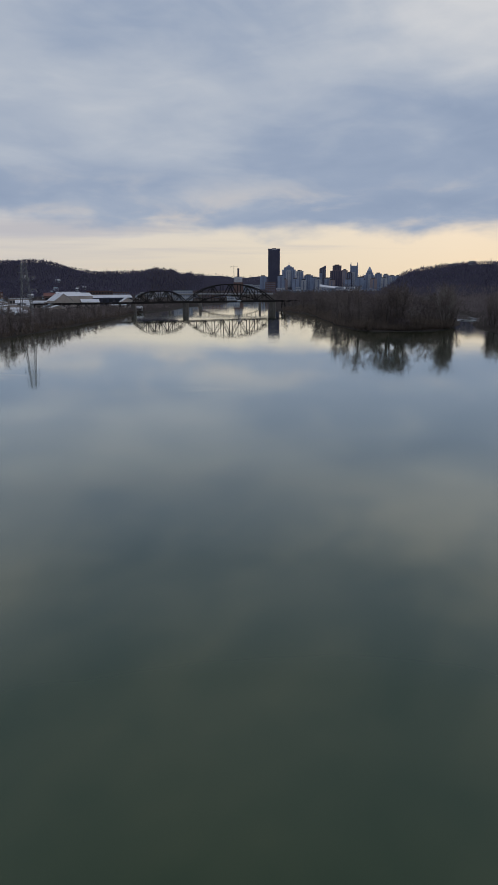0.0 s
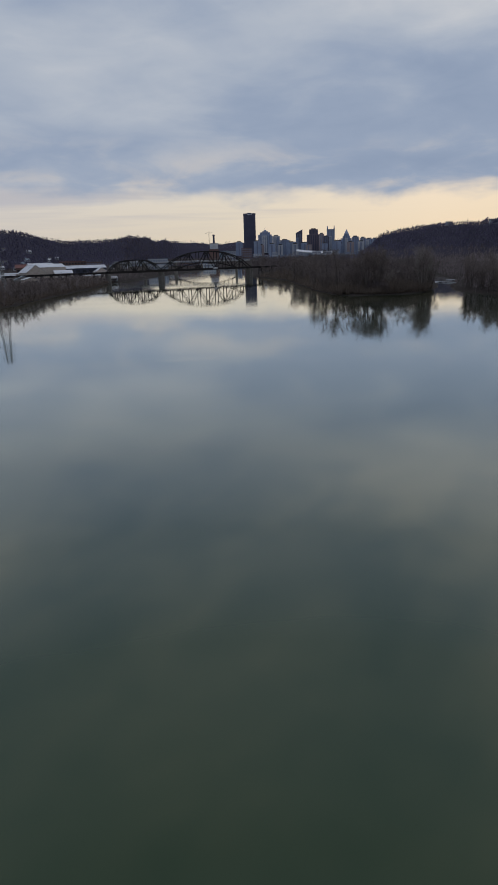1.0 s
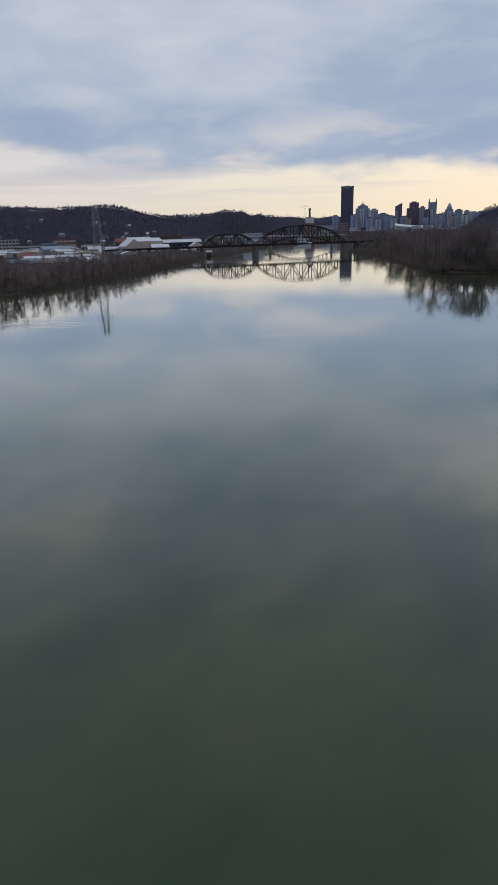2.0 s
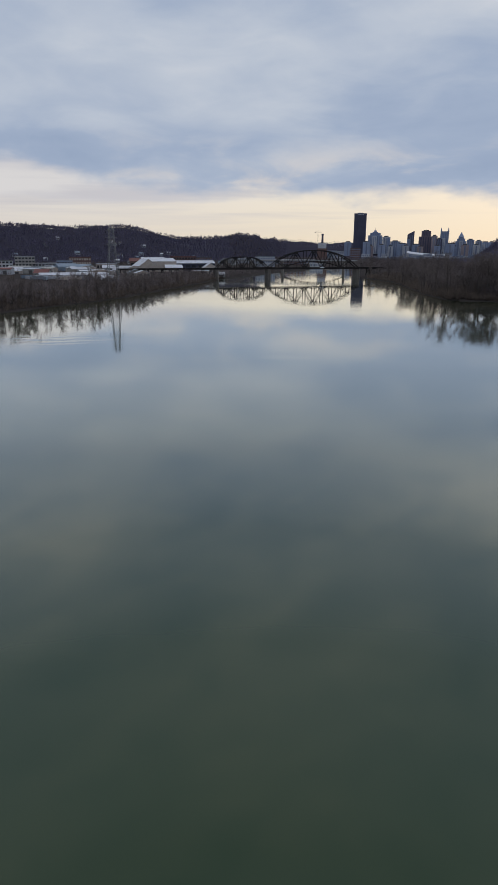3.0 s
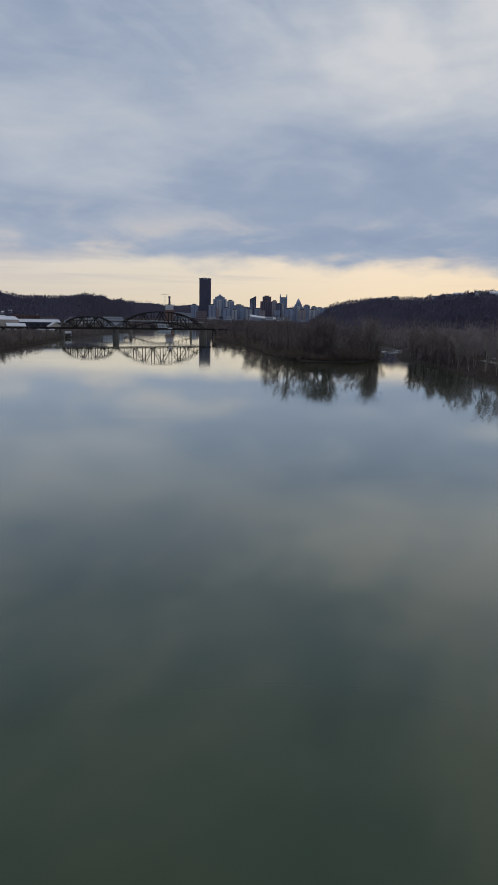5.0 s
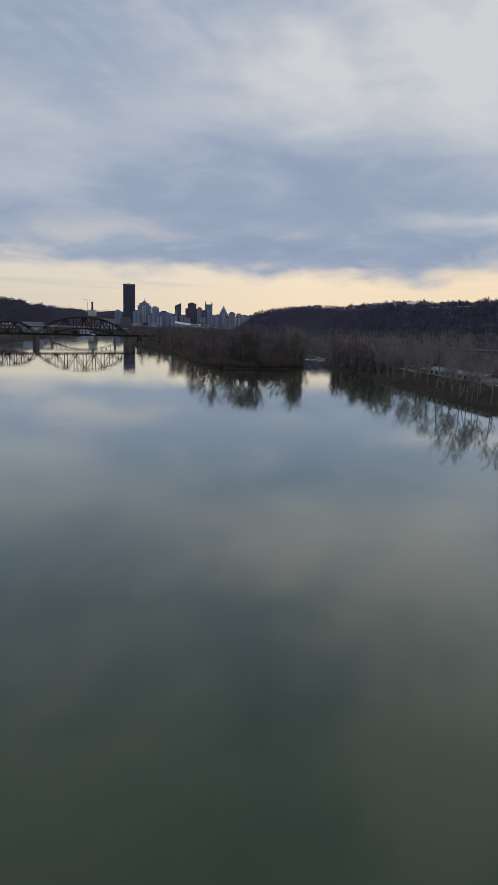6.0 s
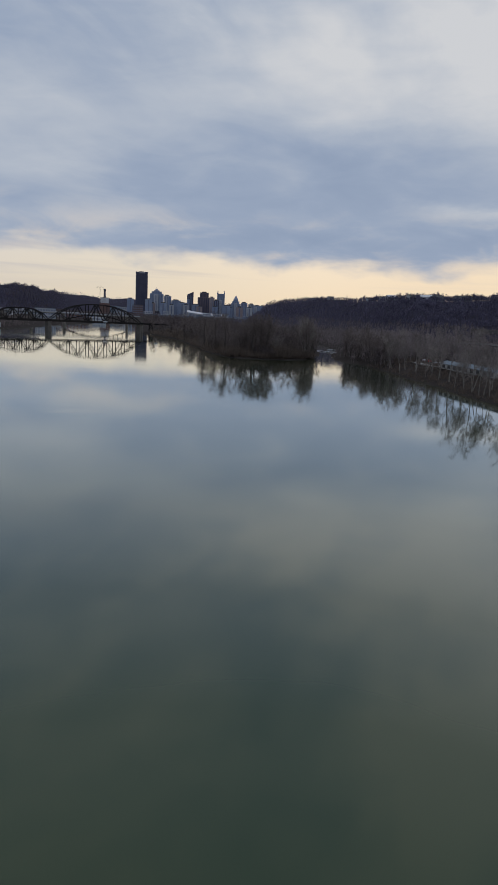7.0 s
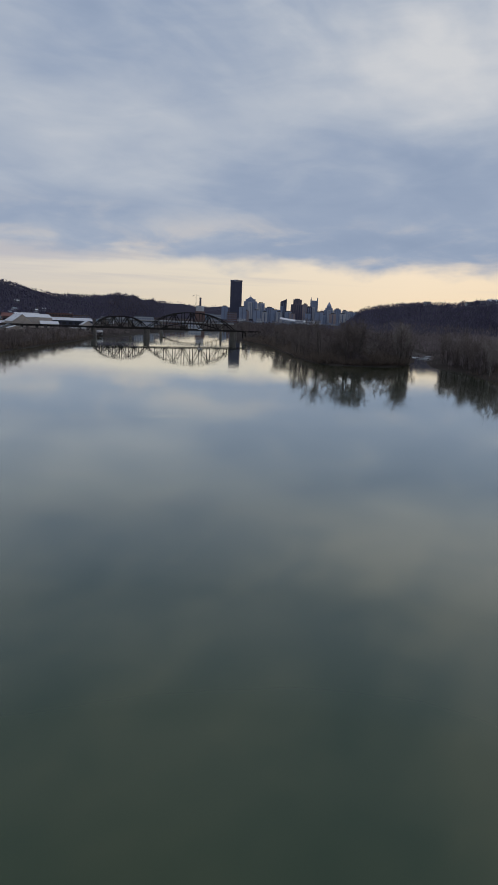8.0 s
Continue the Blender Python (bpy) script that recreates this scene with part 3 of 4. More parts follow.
tallest_tower()
T = "office_tower"
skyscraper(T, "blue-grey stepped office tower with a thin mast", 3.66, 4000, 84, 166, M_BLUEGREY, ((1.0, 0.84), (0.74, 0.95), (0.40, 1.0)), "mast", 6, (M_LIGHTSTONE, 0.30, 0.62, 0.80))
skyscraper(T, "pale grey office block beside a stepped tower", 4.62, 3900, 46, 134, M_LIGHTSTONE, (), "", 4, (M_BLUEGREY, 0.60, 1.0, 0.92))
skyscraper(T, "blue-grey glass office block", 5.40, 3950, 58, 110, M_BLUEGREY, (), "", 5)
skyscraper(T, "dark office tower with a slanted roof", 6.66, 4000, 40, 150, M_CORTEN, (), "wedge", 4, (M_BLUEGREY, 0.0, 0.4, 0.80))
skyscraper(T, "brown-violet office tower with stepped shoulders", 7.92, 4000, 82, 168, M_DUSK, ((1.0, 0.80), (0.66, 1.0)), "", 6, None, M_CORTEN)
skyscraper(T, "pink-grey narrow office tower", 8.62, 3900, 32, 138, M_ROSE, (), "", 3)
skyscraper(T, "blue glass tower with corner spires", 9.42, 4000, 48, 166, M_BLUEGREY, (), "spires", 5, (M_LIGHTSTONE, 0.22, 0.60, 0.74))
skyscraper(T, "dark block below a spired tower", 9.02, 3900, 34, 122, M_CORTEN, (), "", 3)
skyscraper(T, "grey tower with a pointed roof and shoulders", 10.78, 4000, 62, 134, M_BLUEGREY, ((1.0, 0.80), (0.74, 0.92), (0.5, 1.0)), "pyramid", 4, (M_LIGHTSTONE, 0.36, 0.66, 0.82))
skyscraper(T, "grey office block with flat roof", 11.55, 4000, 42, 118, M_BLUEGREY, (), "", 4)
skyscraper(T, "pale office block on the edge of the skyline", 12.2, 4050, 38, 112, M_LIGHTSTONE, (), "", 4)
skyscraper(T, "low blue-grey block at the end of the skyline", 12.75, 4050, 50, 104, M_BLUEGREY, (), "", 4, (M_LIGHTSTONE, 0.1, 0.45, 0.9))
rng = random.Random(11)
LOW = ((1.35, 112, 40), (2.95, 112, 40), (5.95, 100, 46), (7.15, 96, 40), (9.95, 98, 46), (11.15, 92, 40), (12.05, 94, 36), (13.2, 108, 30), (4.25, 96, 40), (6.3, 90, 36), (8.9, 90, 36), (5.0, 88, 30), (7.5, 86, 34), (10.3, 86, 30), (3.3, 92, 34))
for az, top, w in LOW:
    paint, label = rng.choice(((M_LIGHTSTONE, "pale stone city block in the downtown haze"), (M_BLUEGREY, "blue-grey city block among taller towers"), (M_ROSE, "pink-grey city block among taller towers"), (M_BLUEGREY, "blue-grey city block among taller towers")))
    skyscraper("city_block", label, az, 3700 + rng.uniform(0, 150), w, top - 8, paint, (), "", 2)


# ---- sheds, shops and houses ----
def shed(label, az, d, w, depth, eave, ridge, wall, roof, turn=0.0, doors=0, windows=0, name="warehouse", along=True):
    """A gabled building; eave and ridge are heights over its own ground."""
    root = thing(name, label, name.replace("_", " "), stand(az, d, 0.4, turn))
    g = Geo()
    sec = [(-depth / 2, 0), (depth / 2, 0), (depth / 2, eave), (0, ridge), (-depth / 2, eave)]
    if along:
        g.add([(-w / 2, y, z) for y, z in sec] + [(w / 2, y, z) for y, z in sec], [(0, 1, 2, 3, 4)[::-1], (5, 6, 7, 8, 9)] + [(i, (i + 1) % 5, 5 + (i + 1) % 5, 5 + i) for i in range(5)])
    else:
        sec = [(-w / 2, 0), (w / 2, 0), (w / 2, eave), (0, ridge), (-w / 2, eave)]
        g.add([(x, -depth / 2, z) for x, z in sec] + [(x, depth / 2, z) for x, z in sec], [(0, 1, 2, 3, 4), (5, 6, 7, 8, 9)[::-1]] + [(i, 5 + i, 5 + (i + 1) % 5, (i + 1) % 5) for i in range(5)])
    body = part("wall", g, wall, root)
    g = Geo()
    if along:
        g.gable(-w / 2, w / 2, -depth / 2, depth / 2, eave + 0.25, ridge + 0.3, 0.5, 0.2)
    else:
        g.gable(-depth / 2, depth / 2, -w / 2, w / 2, eave + 0.25, ridge + 0.3, 0.5, 0.2)
        g.v = [(-y, x, z) for x, y, z in g.v]
    part("roof", g, roof, root)
    for i in range(doors):
        x = -w / 2 + w * (i + 0.5) / doors
        g = Geo()
        g.box(x - 2.2, x + 2.2, -depth / 2 - 0.12, -depth / 2 - 0.01, 0.3, min(5.0, eave * 0.75))
        part("door", g, M_ROOF, body)
    for i in range(windows):
        x = -w / 2 + w * (i + 0.5) / windows
        g = Geo()
        g.box(x - w / windows * 0.3, x + w / windows * 0.3, -depth / 2 - 0.12, -depth / 2 - 0.01, eave * 0.5, eave * 0.82)
        part("window", g, M_PANE, body)
    return root


def flat_block(label, az, d, w, depth, h, wall, roof=None, floors=3, bays=6, turn=0.0, name="building", pane=None):
    root = thing(name, label, "building", stand(az, d, 0.4, turn))
    g = Geo()
    g.box(-w / 2, w / 2, -depth / 2, depth / 2, 0, h)
    body = part("wall", g, wall, root)
    g = Geo()
    g.box(-w / 2 - 0.4, w / 2 + 0.4, -depth / 2 - 0.4, depth / 2 + 0.4, h, h + 0.8)
    part("roof", g, roof or M_ROOF, root)
    for k in range(floors):
        for i in range(bays):
            x = -w / 2 + w * (i + 0.5) / bays
            z = h * (k + 0.5) / floors
            g = Geo()
            g.box(x - w / bays * 0.33, x + w / bays * 0.33, -depth / 2 - 0.1, -depth / 2 - 0.01, z - h / floors * 0.25, z + h / floors * 0.25)
            # past 1200 m the panes take the haze-paled colour
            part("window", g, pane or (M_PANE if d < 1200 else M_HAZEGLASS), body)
    return root


# flats along the far left shore
shed("cream metal warehouse with a pale gabled roof", -15.4, 930, 42, 46, 14.0, 18.2, M_CREAM, M_WHITE, 12, 3, 0)
shed("cream gable-fronted warehouse with dull red side", -16.6, 915, 26, 34, 7.5, 17.0, M_CREAM, M_WHITE, 18, 2, 0, along=False)
shed("red-roofed brick workshop behind a cream warehouse", -16.9, 985, 34, 22, 13.0, 17.5, M_BRICK, M_REDROOF, 0, 0, 4)
shed("long low warehouse with a bright white roof", -12.4, 960, 62, 40, 11.2, 15.0, M_NAVY, M_WHITE, 6, 0, 7)
shed("red-sided raised roof bay over the warehouse", -15.9, 958, 34, 18, 15.0, 19.0, M_REDROOF, M_WHITE, 12, 0, 0)
shed("small white-roofed shed by the railway", -11.7, 890, 22, 16, 3.2, 6.0, M_CREAM, M_WHITE, 6, 2, 0)
shed("cream shed with gable towards the river", -10.9, 925, 18, 26, 7.0, 13.0, M_CREAM, M_WHITE, 8, 1, 0, along=False)
shed("cream low shed with white roof", -14.1, 905, 24, 18, 6.0, 10.0, M_CREAM, M_WHITE, 10, 2, 0)
flat_block("blue-grey and white office block behind the truss", -5.9, 1330, 40, 26, 20, M_LIGHTSTONE, M_BLUEROOF, 3, 8)
flat_block("red brick mill with rows of windows", -13.2, 1180, 46, 22, 19, M_BRICK, M_REDROOF, 3, 9)
flat_block("brick mill block with flat roof", -11.6, 1230, 40, 22, 17, M_BRICK, M_ROOF, 3, 8)
flat_block("orange brick building with rows of pale windows", -22.1, 1060, 34, 18, 17.5, M_BRICK, M_REDROOF, 3, 9, pane=M_CREAM)
flat_block("blue-grey low block beside an orange building", -23.4, 1040, 24, 16, 12.5, M_BLUEGREY, M_BLUEROOF, 2, 6)
shed("blue-grey gabled metal shed", -23.3, 905, 28, 22, 6.0, 10.0, M_BLUEROOF, M_BLUEROOF, 20, 0, 0)
shed("blue-grey gabled shed with pale wall", -21.9, 900, 24, 24, 5.0, 9.5, M_GREY, M_BLUEROOF, -25, 0, 0)
shed("very long white-roofed shed along the river flats", -22.7, 660, 66, 16, 3.6, 5.6, M_GREY, M_WHITE, 6, 6, 0)
shed("white shed with dark doorways", -20.2, 600, 18, 9, 3.2, 5.2, M_WHITE, M_WHITE, 4, 4, 0)
flat_block("grey multi-storey block with pale upper floors", -26.6, 1000, 28, 18, 18.5, M_GREY, M_LIGHTSTONE, 4, 6)
flat_block("grey block with white bands", -28.6, 960, 34, 18, 14, M_LIGHTSTONE, M_ROOF, 3, 7)
flat_block("low pale block on the flats", -25.0, 1020, 30, 14, 9, M_LIGHTSTONE, M_WHITE, 2, 6)
flat_block("low pale block with flat roof", -19.9, 1000, 30, 14, 8.5, M_CREAM, M_WHITE, 1, 6)
flat_block("low blue-white block on the flats", -24.3, 960, 26, 12, 6.5, M_WHITE, M_WHITE, 1, 5)
shed("small white boathouse on the shore by the bridge", -9.9, 876, 10, 8, 3.6, 6.4, M_WHITE, M_WHITE, 20, 1, 2, name="boathouse")
shed("small pale boathouse with gable to the water", -10.6, 868, 7, 8, 3.2, 5.8, M_CREAM, M_WHITE, 0, 1, 0, name="boathouse", along=False)
flat_block("brown brick tower block above the bridge end", 2.0, 2600, 42, 24, 44, M_BRICK, M_ROOF, 5, 6)
flat_block("pale block with blue-grey roof beyond the bridge", 0.5, 2500, 46, 24, 32, M_LIGHTSTONE, M_BLUEROOF, 3, 6)
flat_block("blue-white slab block on the far flats", -0.2, 2900, 60, 20, 36, M_BLUEROOF, M_WHITE, 3, 7)
rng = random.Random(5)
for i in range(22):
    az = 2.9 + i * 0.42 + rng.uniform(-0.1, 0.1)
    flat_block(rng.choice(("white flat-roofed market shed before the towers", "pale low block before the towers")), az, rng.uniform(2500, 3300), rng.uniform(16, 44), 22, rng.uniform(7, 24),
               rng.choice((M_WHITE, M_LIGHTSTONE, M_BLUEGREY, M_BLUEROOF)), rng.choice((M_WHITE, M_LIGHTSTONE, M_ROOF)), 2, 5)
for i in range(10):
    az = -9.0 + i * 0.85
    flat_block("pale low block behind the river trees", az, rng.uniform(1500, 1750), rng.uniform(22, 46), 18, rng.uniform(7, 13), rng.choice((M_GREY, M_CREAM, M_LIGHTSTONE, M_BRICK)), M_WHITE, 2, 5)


rng = random.Random(33)
for i in range(20):
    az = -28.5 + i * 0.62
    roof = rng.choice((M_WHITE, M_BLUEROOF, M_WHITE, M_GREY, M_REDROOF if i % 5 == 0 else M_WHITE))
    colour = {M_WHITE: "white", M_BLUEROOF: "blue-grey", M_GREY: "grey", M_REDROOF: "dull red"}[roof]
    shed("low workshop on the flats with a %s roof" % colour, az + rng.uniform(-0.2, 0.2), rng.uniform(700, 1000), rng.uniform(14, 30), rng.uniform(9, 16), rng.uniform(3, 6), rng.uniform(6.2, 8.5),
         rng.choice((M_CREAM, M_GREY, M_LIGHTSTONE)), roof, rng.uniform(-30, 30), 2, 0, name="workshop", along=rng.random() < 0.7)


def stack_house():
    root = thing("boiler_house", "white block with a dark round chimney on top", "building", stand(-0.88, 2600, 1.0))
    z = root.matrix_basis.translation.z
    g = Geo()
    g.box(-20, 20, -13, 13, 0, 57 - z)
    part("lower_block", g, M_BRICK, root, "brown brick lower storeys")
    g = Geo()
    g.box(-16, 16, -12, 12, 57 - z, 78 - z)
    part("wall", g, M_WHITE, root)
    g = Geo()
    g.box(-16.4, 16.4, -12.4, 12.4, 78 - z, 79 - z)
    part("roof", g, M_ROOF, root)
    g = Geo()
    g.limb((0, 0, 79 - z), (0, 0, 106 - z), 4.6, 3.6, 12)
    g.limb((0, 0, 106 - z), (0, 0, 112 - z), 4.8, 4.8, 12)
    part("chimney", g, M_CORTEN, root)


def tower_crane():
    root = thing("tower_crane", "thin tower crane standing over the far flats", "crane", stand(-1.28, 2700, 1.0))
    z = root.matrix_basis.translation.z
    top = 122 - z
    g = Geo()
    for x in (-1, 1):
        for y in (-1, 1):
            g.beam((x, y, 0), (x, y, top), 0.4)
    for i in range(int(top / 4)):
        g.beam((-1, -1, i * 4), (1, -1, i * 4 + 4), 0.25)
        g.beam((1, 1, i * 4), (-1, 1, i * 4 + 4), 0.25)
    part("mast", g, M_GALV, root)
    g = Geo()
    g.beam((-14, 0, top), (16, 0, top), 0.8)
    g.beam((-14, 0, top), (0, 0, top + 5), 0.3)
    g.beam((16, 0, top), (0, 0, top + 5), 0.3)
    part("jib", g, M_GALV, root)
    g = Geo()
    g.box(-14, -11, -1, 1, top - 2.5, top - 0.5)
    part("counterweight", g, M_GREY, root)


def convention_hall():
    """A broad hall under one sweeping white roof."""
    root = thing("convention_hall", "broad hall with a sweeping white curved roof", "hall", stand(8.0, 3450, 1.0))
    n, w, deep = 16, 190.0, 60.0
    def roof(u):
        return 17 + 15 * (1 - u) ** 2.2
    g = Geo()
    for i in range(n):
        u0, u1 = i / n, (i + 1) / n
        x0, x1 = -w / 2 + w * u0, -w / 2 + w * u1
        g.add([(x0, -deep / 2, 0), (x1, -deep / 2, 0), (x1, deep / 2, 0), (x0, deep / 2, 0), (x0, -deep / 2, roof(u0) * 0.86), (x1, -deep / 2, roof(u1) * 0.86), (x1, deep / 2, roof(u1)), (x0, deep / 2, roof(u0))],
              [(0, 1, 5, 4), (2, 3, 7, 6), (3, 0, 4, 7), (1, 2, 6, 5)])
    part("wall", g, M_LIGHTSTONE, root)
    g = Geo()
    for i in range(n):
        u0, u1 = i / n, (i + 1) / n
        x0, x1 = -w / 2 + w * u0, -w / 2 + w * u1
        g.add([(x0, -deep / 2 - 3, roof(u0) * 0.86), (x1, -deep / 2 - 3, roof(u1) * 0.86), (x1, deep / 2 + 3, roof(u1) + 6), (x0, deep / 2 + 3, roof(u0) + 6)], [(0, 1, 2, 3)])
        g.add([(x0, -deep / 2 - 3, roof(u0) * 0.86 - 2), (x1, -deep / 2 - 3, roof(u1) * 0.86 - 2), (x1, -deep / 2 - 3, roof(u1) * 0.86), (x0, -deep / 2 - 3, roof(u0) * 0.86)], [(0, 1, 2, 3)])
    part("roof", g, M_WHITE, root)


def trailer(az, d, turn, mat, label):
    root = thing("box_trailer", label, "trailer", stand(az, d, -0.02, turn), "trailers on the river flats")
    g = Geo()
    g.box(-6, 6, -1.25, 1.25, 1.1, 3.9)
    part("body", g, mat, root)
    g = Geo()
    g.box(-5.8, 5.8, -1.0, 1.0, 0.85, 1.08)
    part("chassis", g, M_STEEL, root)
    for x in (-4.6, -3.4):
        for y in (-1.0, 1.0):
            g = Geo()
            g.limb((x, y - 0.2, 0.5), (x, y + 0.2, 0.5), 0.5, 0.5, 10)
            part("wheel", g, M_ROOF, root)
    g = Geo()
    g.box(3.6, 3.9, -0.9, 0.9, 0.0, 0.85)
    part("landing_gear", g, M_STEEL, root)


stack_house()
tower_crane()
convention_hall()
rng = random.Random(77)
for i in range(22):
    mat, label = rng.choice(((M_WHITE, "white box trailer parked on the flats"), (M_WHITE, "white box trailer parked on the flats"), (M_BLUEROOF, "blue-grey box trailer parked on the flats"), (M_CREAM, "cream box trailer parked on the flats")))
    trailer(-26.5 + 0.36 * i, 598 + rng.uniform(-6, 6) + (26 if i % 3 == 0 else 0), rng.choice((0, 8, 90, 80)), mat, label)


def pylon():
    root = thing("power_pylon", "tall grey steel lattice power pylon on the bank", "pylon", stand(-19.35, 560, 0.3, 12))
    z = root.matrix_basis.translation.z
    top = 52.0 - z
    def half(h):
        return np.interp(h, [0, top * 0.55, top], [5.4, 2.9, 1.7])
    for sx in (-1, 1):
        for sy in (-1, 1):
            g = Geo()
            for h0, h1 in ((0, top * 0.55), (top * 0.55, top)):
                a, b = half(h0), half(h1)
                g.beam((sx * a, sy * a, h0), (sx * b, sy * b, h1), 0.34)
            part("leg", g, M_GALV, root)
    n = 14
    for side in range(4):
        g = Geo()
        for i in range(n):
            h0, h1 = top * i / n, top * (i + 1) / n
            a, b = half(h0), half(h1)
            c = [(-1, -1), (1, -1), (1, 1), (-1, 1)]
            p, q = c[side], c[(side + 1) % 4]
            g.beam((p[0] * a, p[1] * a, h0), (q[0] * b, q[1] * b, h1), 0.11)
            g.beam((q[0] * a, q[1] * a, h0), (p[0] * b, p[1] * b, h1), 0.11)
            g.beam((p[0] * b, p[1] * b, h1), (q[0] * b, q[1] * b, h1), 0.10)
        part("bracing", g, M_GALV, root)
    for h, w in ((top * 0.70, 6.0), (top * 0.83, 5.0), (top * 0.95, 4.5)):
        g = Geo()
        for y in (-0.8, 0.8):
            g.beam((-w, 0, h), (0, y, h + 1.4), 0.2)
            g.beam((w, 0, h), (0, y, h + 1.4), 0.2)
            g.beam((-w, 0, h), (w, 0, h), 0.25)
        arm = part("crossarm", g, M_GALV, root)
        for x in (-w, w):
            g = Geo()
            g.limb((x, 0, h), (x, 0, h - 1.8), 0.16, 0.16, 6)
            part("insulator", g, M_STEEL, arm)


pylon()


def house(az, d, w, turn, wall, roof, label, group, tall=1.0):
    root = shed(label, az, d, w, w * 0.8, 5.2 * tall, 8.2 * tall, wall, roof, turn, 0, 2, name="house")
    g = Geo()
    g.box(w * 0.2, w * 0.2 + 0.8, -0.4, 0.4, 6.0 * tall, 9.4 * tall)
    part("chimney", g, M_BRICK, root)
    tagged(root, group=group)


rng = random.Random(21)
for i in range(34):
    wall, roof, label = rng.choice(((M_WHITE, M_ROOF, "white hillside house with dark roof"), (M_LIGHTSTONE, M_WHITE, "pale hillside house with light roof"), (M_LIGHTSTONE, M_ROOF, "pale hillside house with dark roof"), (M_WHITE, M_BLUEROOF, "white hillside house with blue-grey roof")))
    az = rng.uniform(-19.5, -12.5) if i < 20 else rng.uniform(-28, -5)
    house(az, rng.uniform(1400, 1780), rng.uniform(7, 12), rng.uniform(-40, 40), wall, roof, label, "houses on the wooded hill")
for az, d, w in ((24.7, 1300, 22), (24.0, 1340, 15), (26.4, 1200, 16), (27.6, 1150, 20), (28.6, 1140, 18), (30.4, 1130, 17), (31.0, 1120, 14), (17.8, 1900, 16), (19.3, 1830, 16), (22.8, 1440, 15)):
    house(az, d, w, rng.uniform(-30, 30), M_WHITE if w > 15 else M_LIGHTSTONE, M_ROOF if w < 20 else M_WHITE, "white house on the ridge above the river", "houses on the ridge", 1.3)

# right bank: long shed, road, retaining wall, parked cars, docks
def river_shed():
    root = thing("long_shed", "long low shed with a worn blue-grey sheet roof", "shed", pose(190.0, 302, 7.0, 0, 0, 87))
    g = Geo()
    g.box(-30, 30, -4.5, 4.5, -0.6, 2.2)
    body = part("wall", g, M_GREY, root)
    g = Geo()
    g.gable(-30, 30, -4.5, 4.5, 2.4, 4.0, 0.7, 0.15)
    part("roof", g, M_SHEDROOF, root)
    for i in range(9):
        x = -26 + i * 6.4
        g = Geo()
        g.box(x - 1.6, x + 1.6, 4.51, 4.6, 0.0, 1.9)
        part("door", g, M_ROOF, body)
    for i in range(12):
        x = -28 + i * 5.0
        g = Geo()
        g.beam((x, -5.1, 2.3), (x, 0, 4.1), 0.12, 0.12)
        g.beam((x, 5.1, 2.3), (x, 0, 4.1), 0.12, 0.12)
        part("roof_seam", g, M_GREY, root)


def ribbon(name, label, category, azs, ds, width, mat, lift=0.25):
    """A road laid on the slope along bearings."""
    g = Geo()
    pts = [at(a, d) for a, d in zip(azs, ds)]
    rows = []
    for i, p in enumerate(pts):
        t = (pts[min(i + 1, len(pts) - 1)] - pts[max(i - 1, 0)]).normalized()
        n = Vector((-t.y, t.x, 0)) * width / 2
        z = max(ground_at(*(p + n * k).xy) for k in (-1, 0, 1)) + lift
        rows.append([(p + n).to_2d().to_3d() + Vector((0, 0, z)), (p - n).to_2d().to_3d() + Vector((0, 0, z)), (p - n).to_2d().to_3d() + Vector((0, 0, z - 3)), (p + n).to_2d().to_3d() + Vector((0, 0, z - 3))])
    for a, b in zip(rows, rows[1:]):
        g.add(a + b, [(0, 1, 5, 4), (1, 2, 6, 5), (3, 0, 4, 7)])
    tagged(new(name, g.mesh(name, mat)), label, category, kind="structure")
    return rows


def guard_rail(rows, label):
    root = thing("guard_wall", label, "guard wall")
    for r0, r1 in zip(rows, rows[1:]):
        g = Geo()
        a, b = r0[1] + Vector((0, 0, 0.95)), r1[1] + Vector((0, 0, 0.95))
        g.beam(a, b, 0.35, 1.9)
        part("wall_panel", g, M_GREY, root)
        g = Geo()
        g.beam(r0[1] - Vector((0, 0, 0.1)), r0[1] + Vector((0, 0, 2.2)), 0.6)
        part("post", g, M_GREY, root)


def car(az, d, turn, mat, label):
    root = thing("parked_car", label, "car", stand(az, d, -0.02, turn), "cars parked by the river road")
    g = Geo()
    sec = [(-2.2, 0.35), (2.2, 0.35), (2.25, 0.8), (1.2, 0.95), (0.6, 1.42), (-1.3, 1.42), (-2.1, 0.95)]
    n = len(sec)
    g.add([(x, -0.88, z) for x, z in sec] + [(x, 0.88, z) for x, z in sec], [tuple(range(n)), tuple(range(n, 2 * n))[::-1]] + [(i, n + i, n + (i + 1) % n, (i + 1) % n) for i in range(n)])
    part("body", g, mat, root)
    g = Geo()
    g.box(-1.2, 0.6, -0.9, 0.9, 0.98, 1.32)
    part("side_windows", g, M_PANE, root)
    for x in (-1.4, 1.4):
        for y in (-0.8, 0.8):
            g = Geo()
            g.limb((x, y - 0.12, 0.33), (x, y + 0.12, 0.33), 0.33, 0.33, 10)
            part("wheel", g, M_ROOF, root)


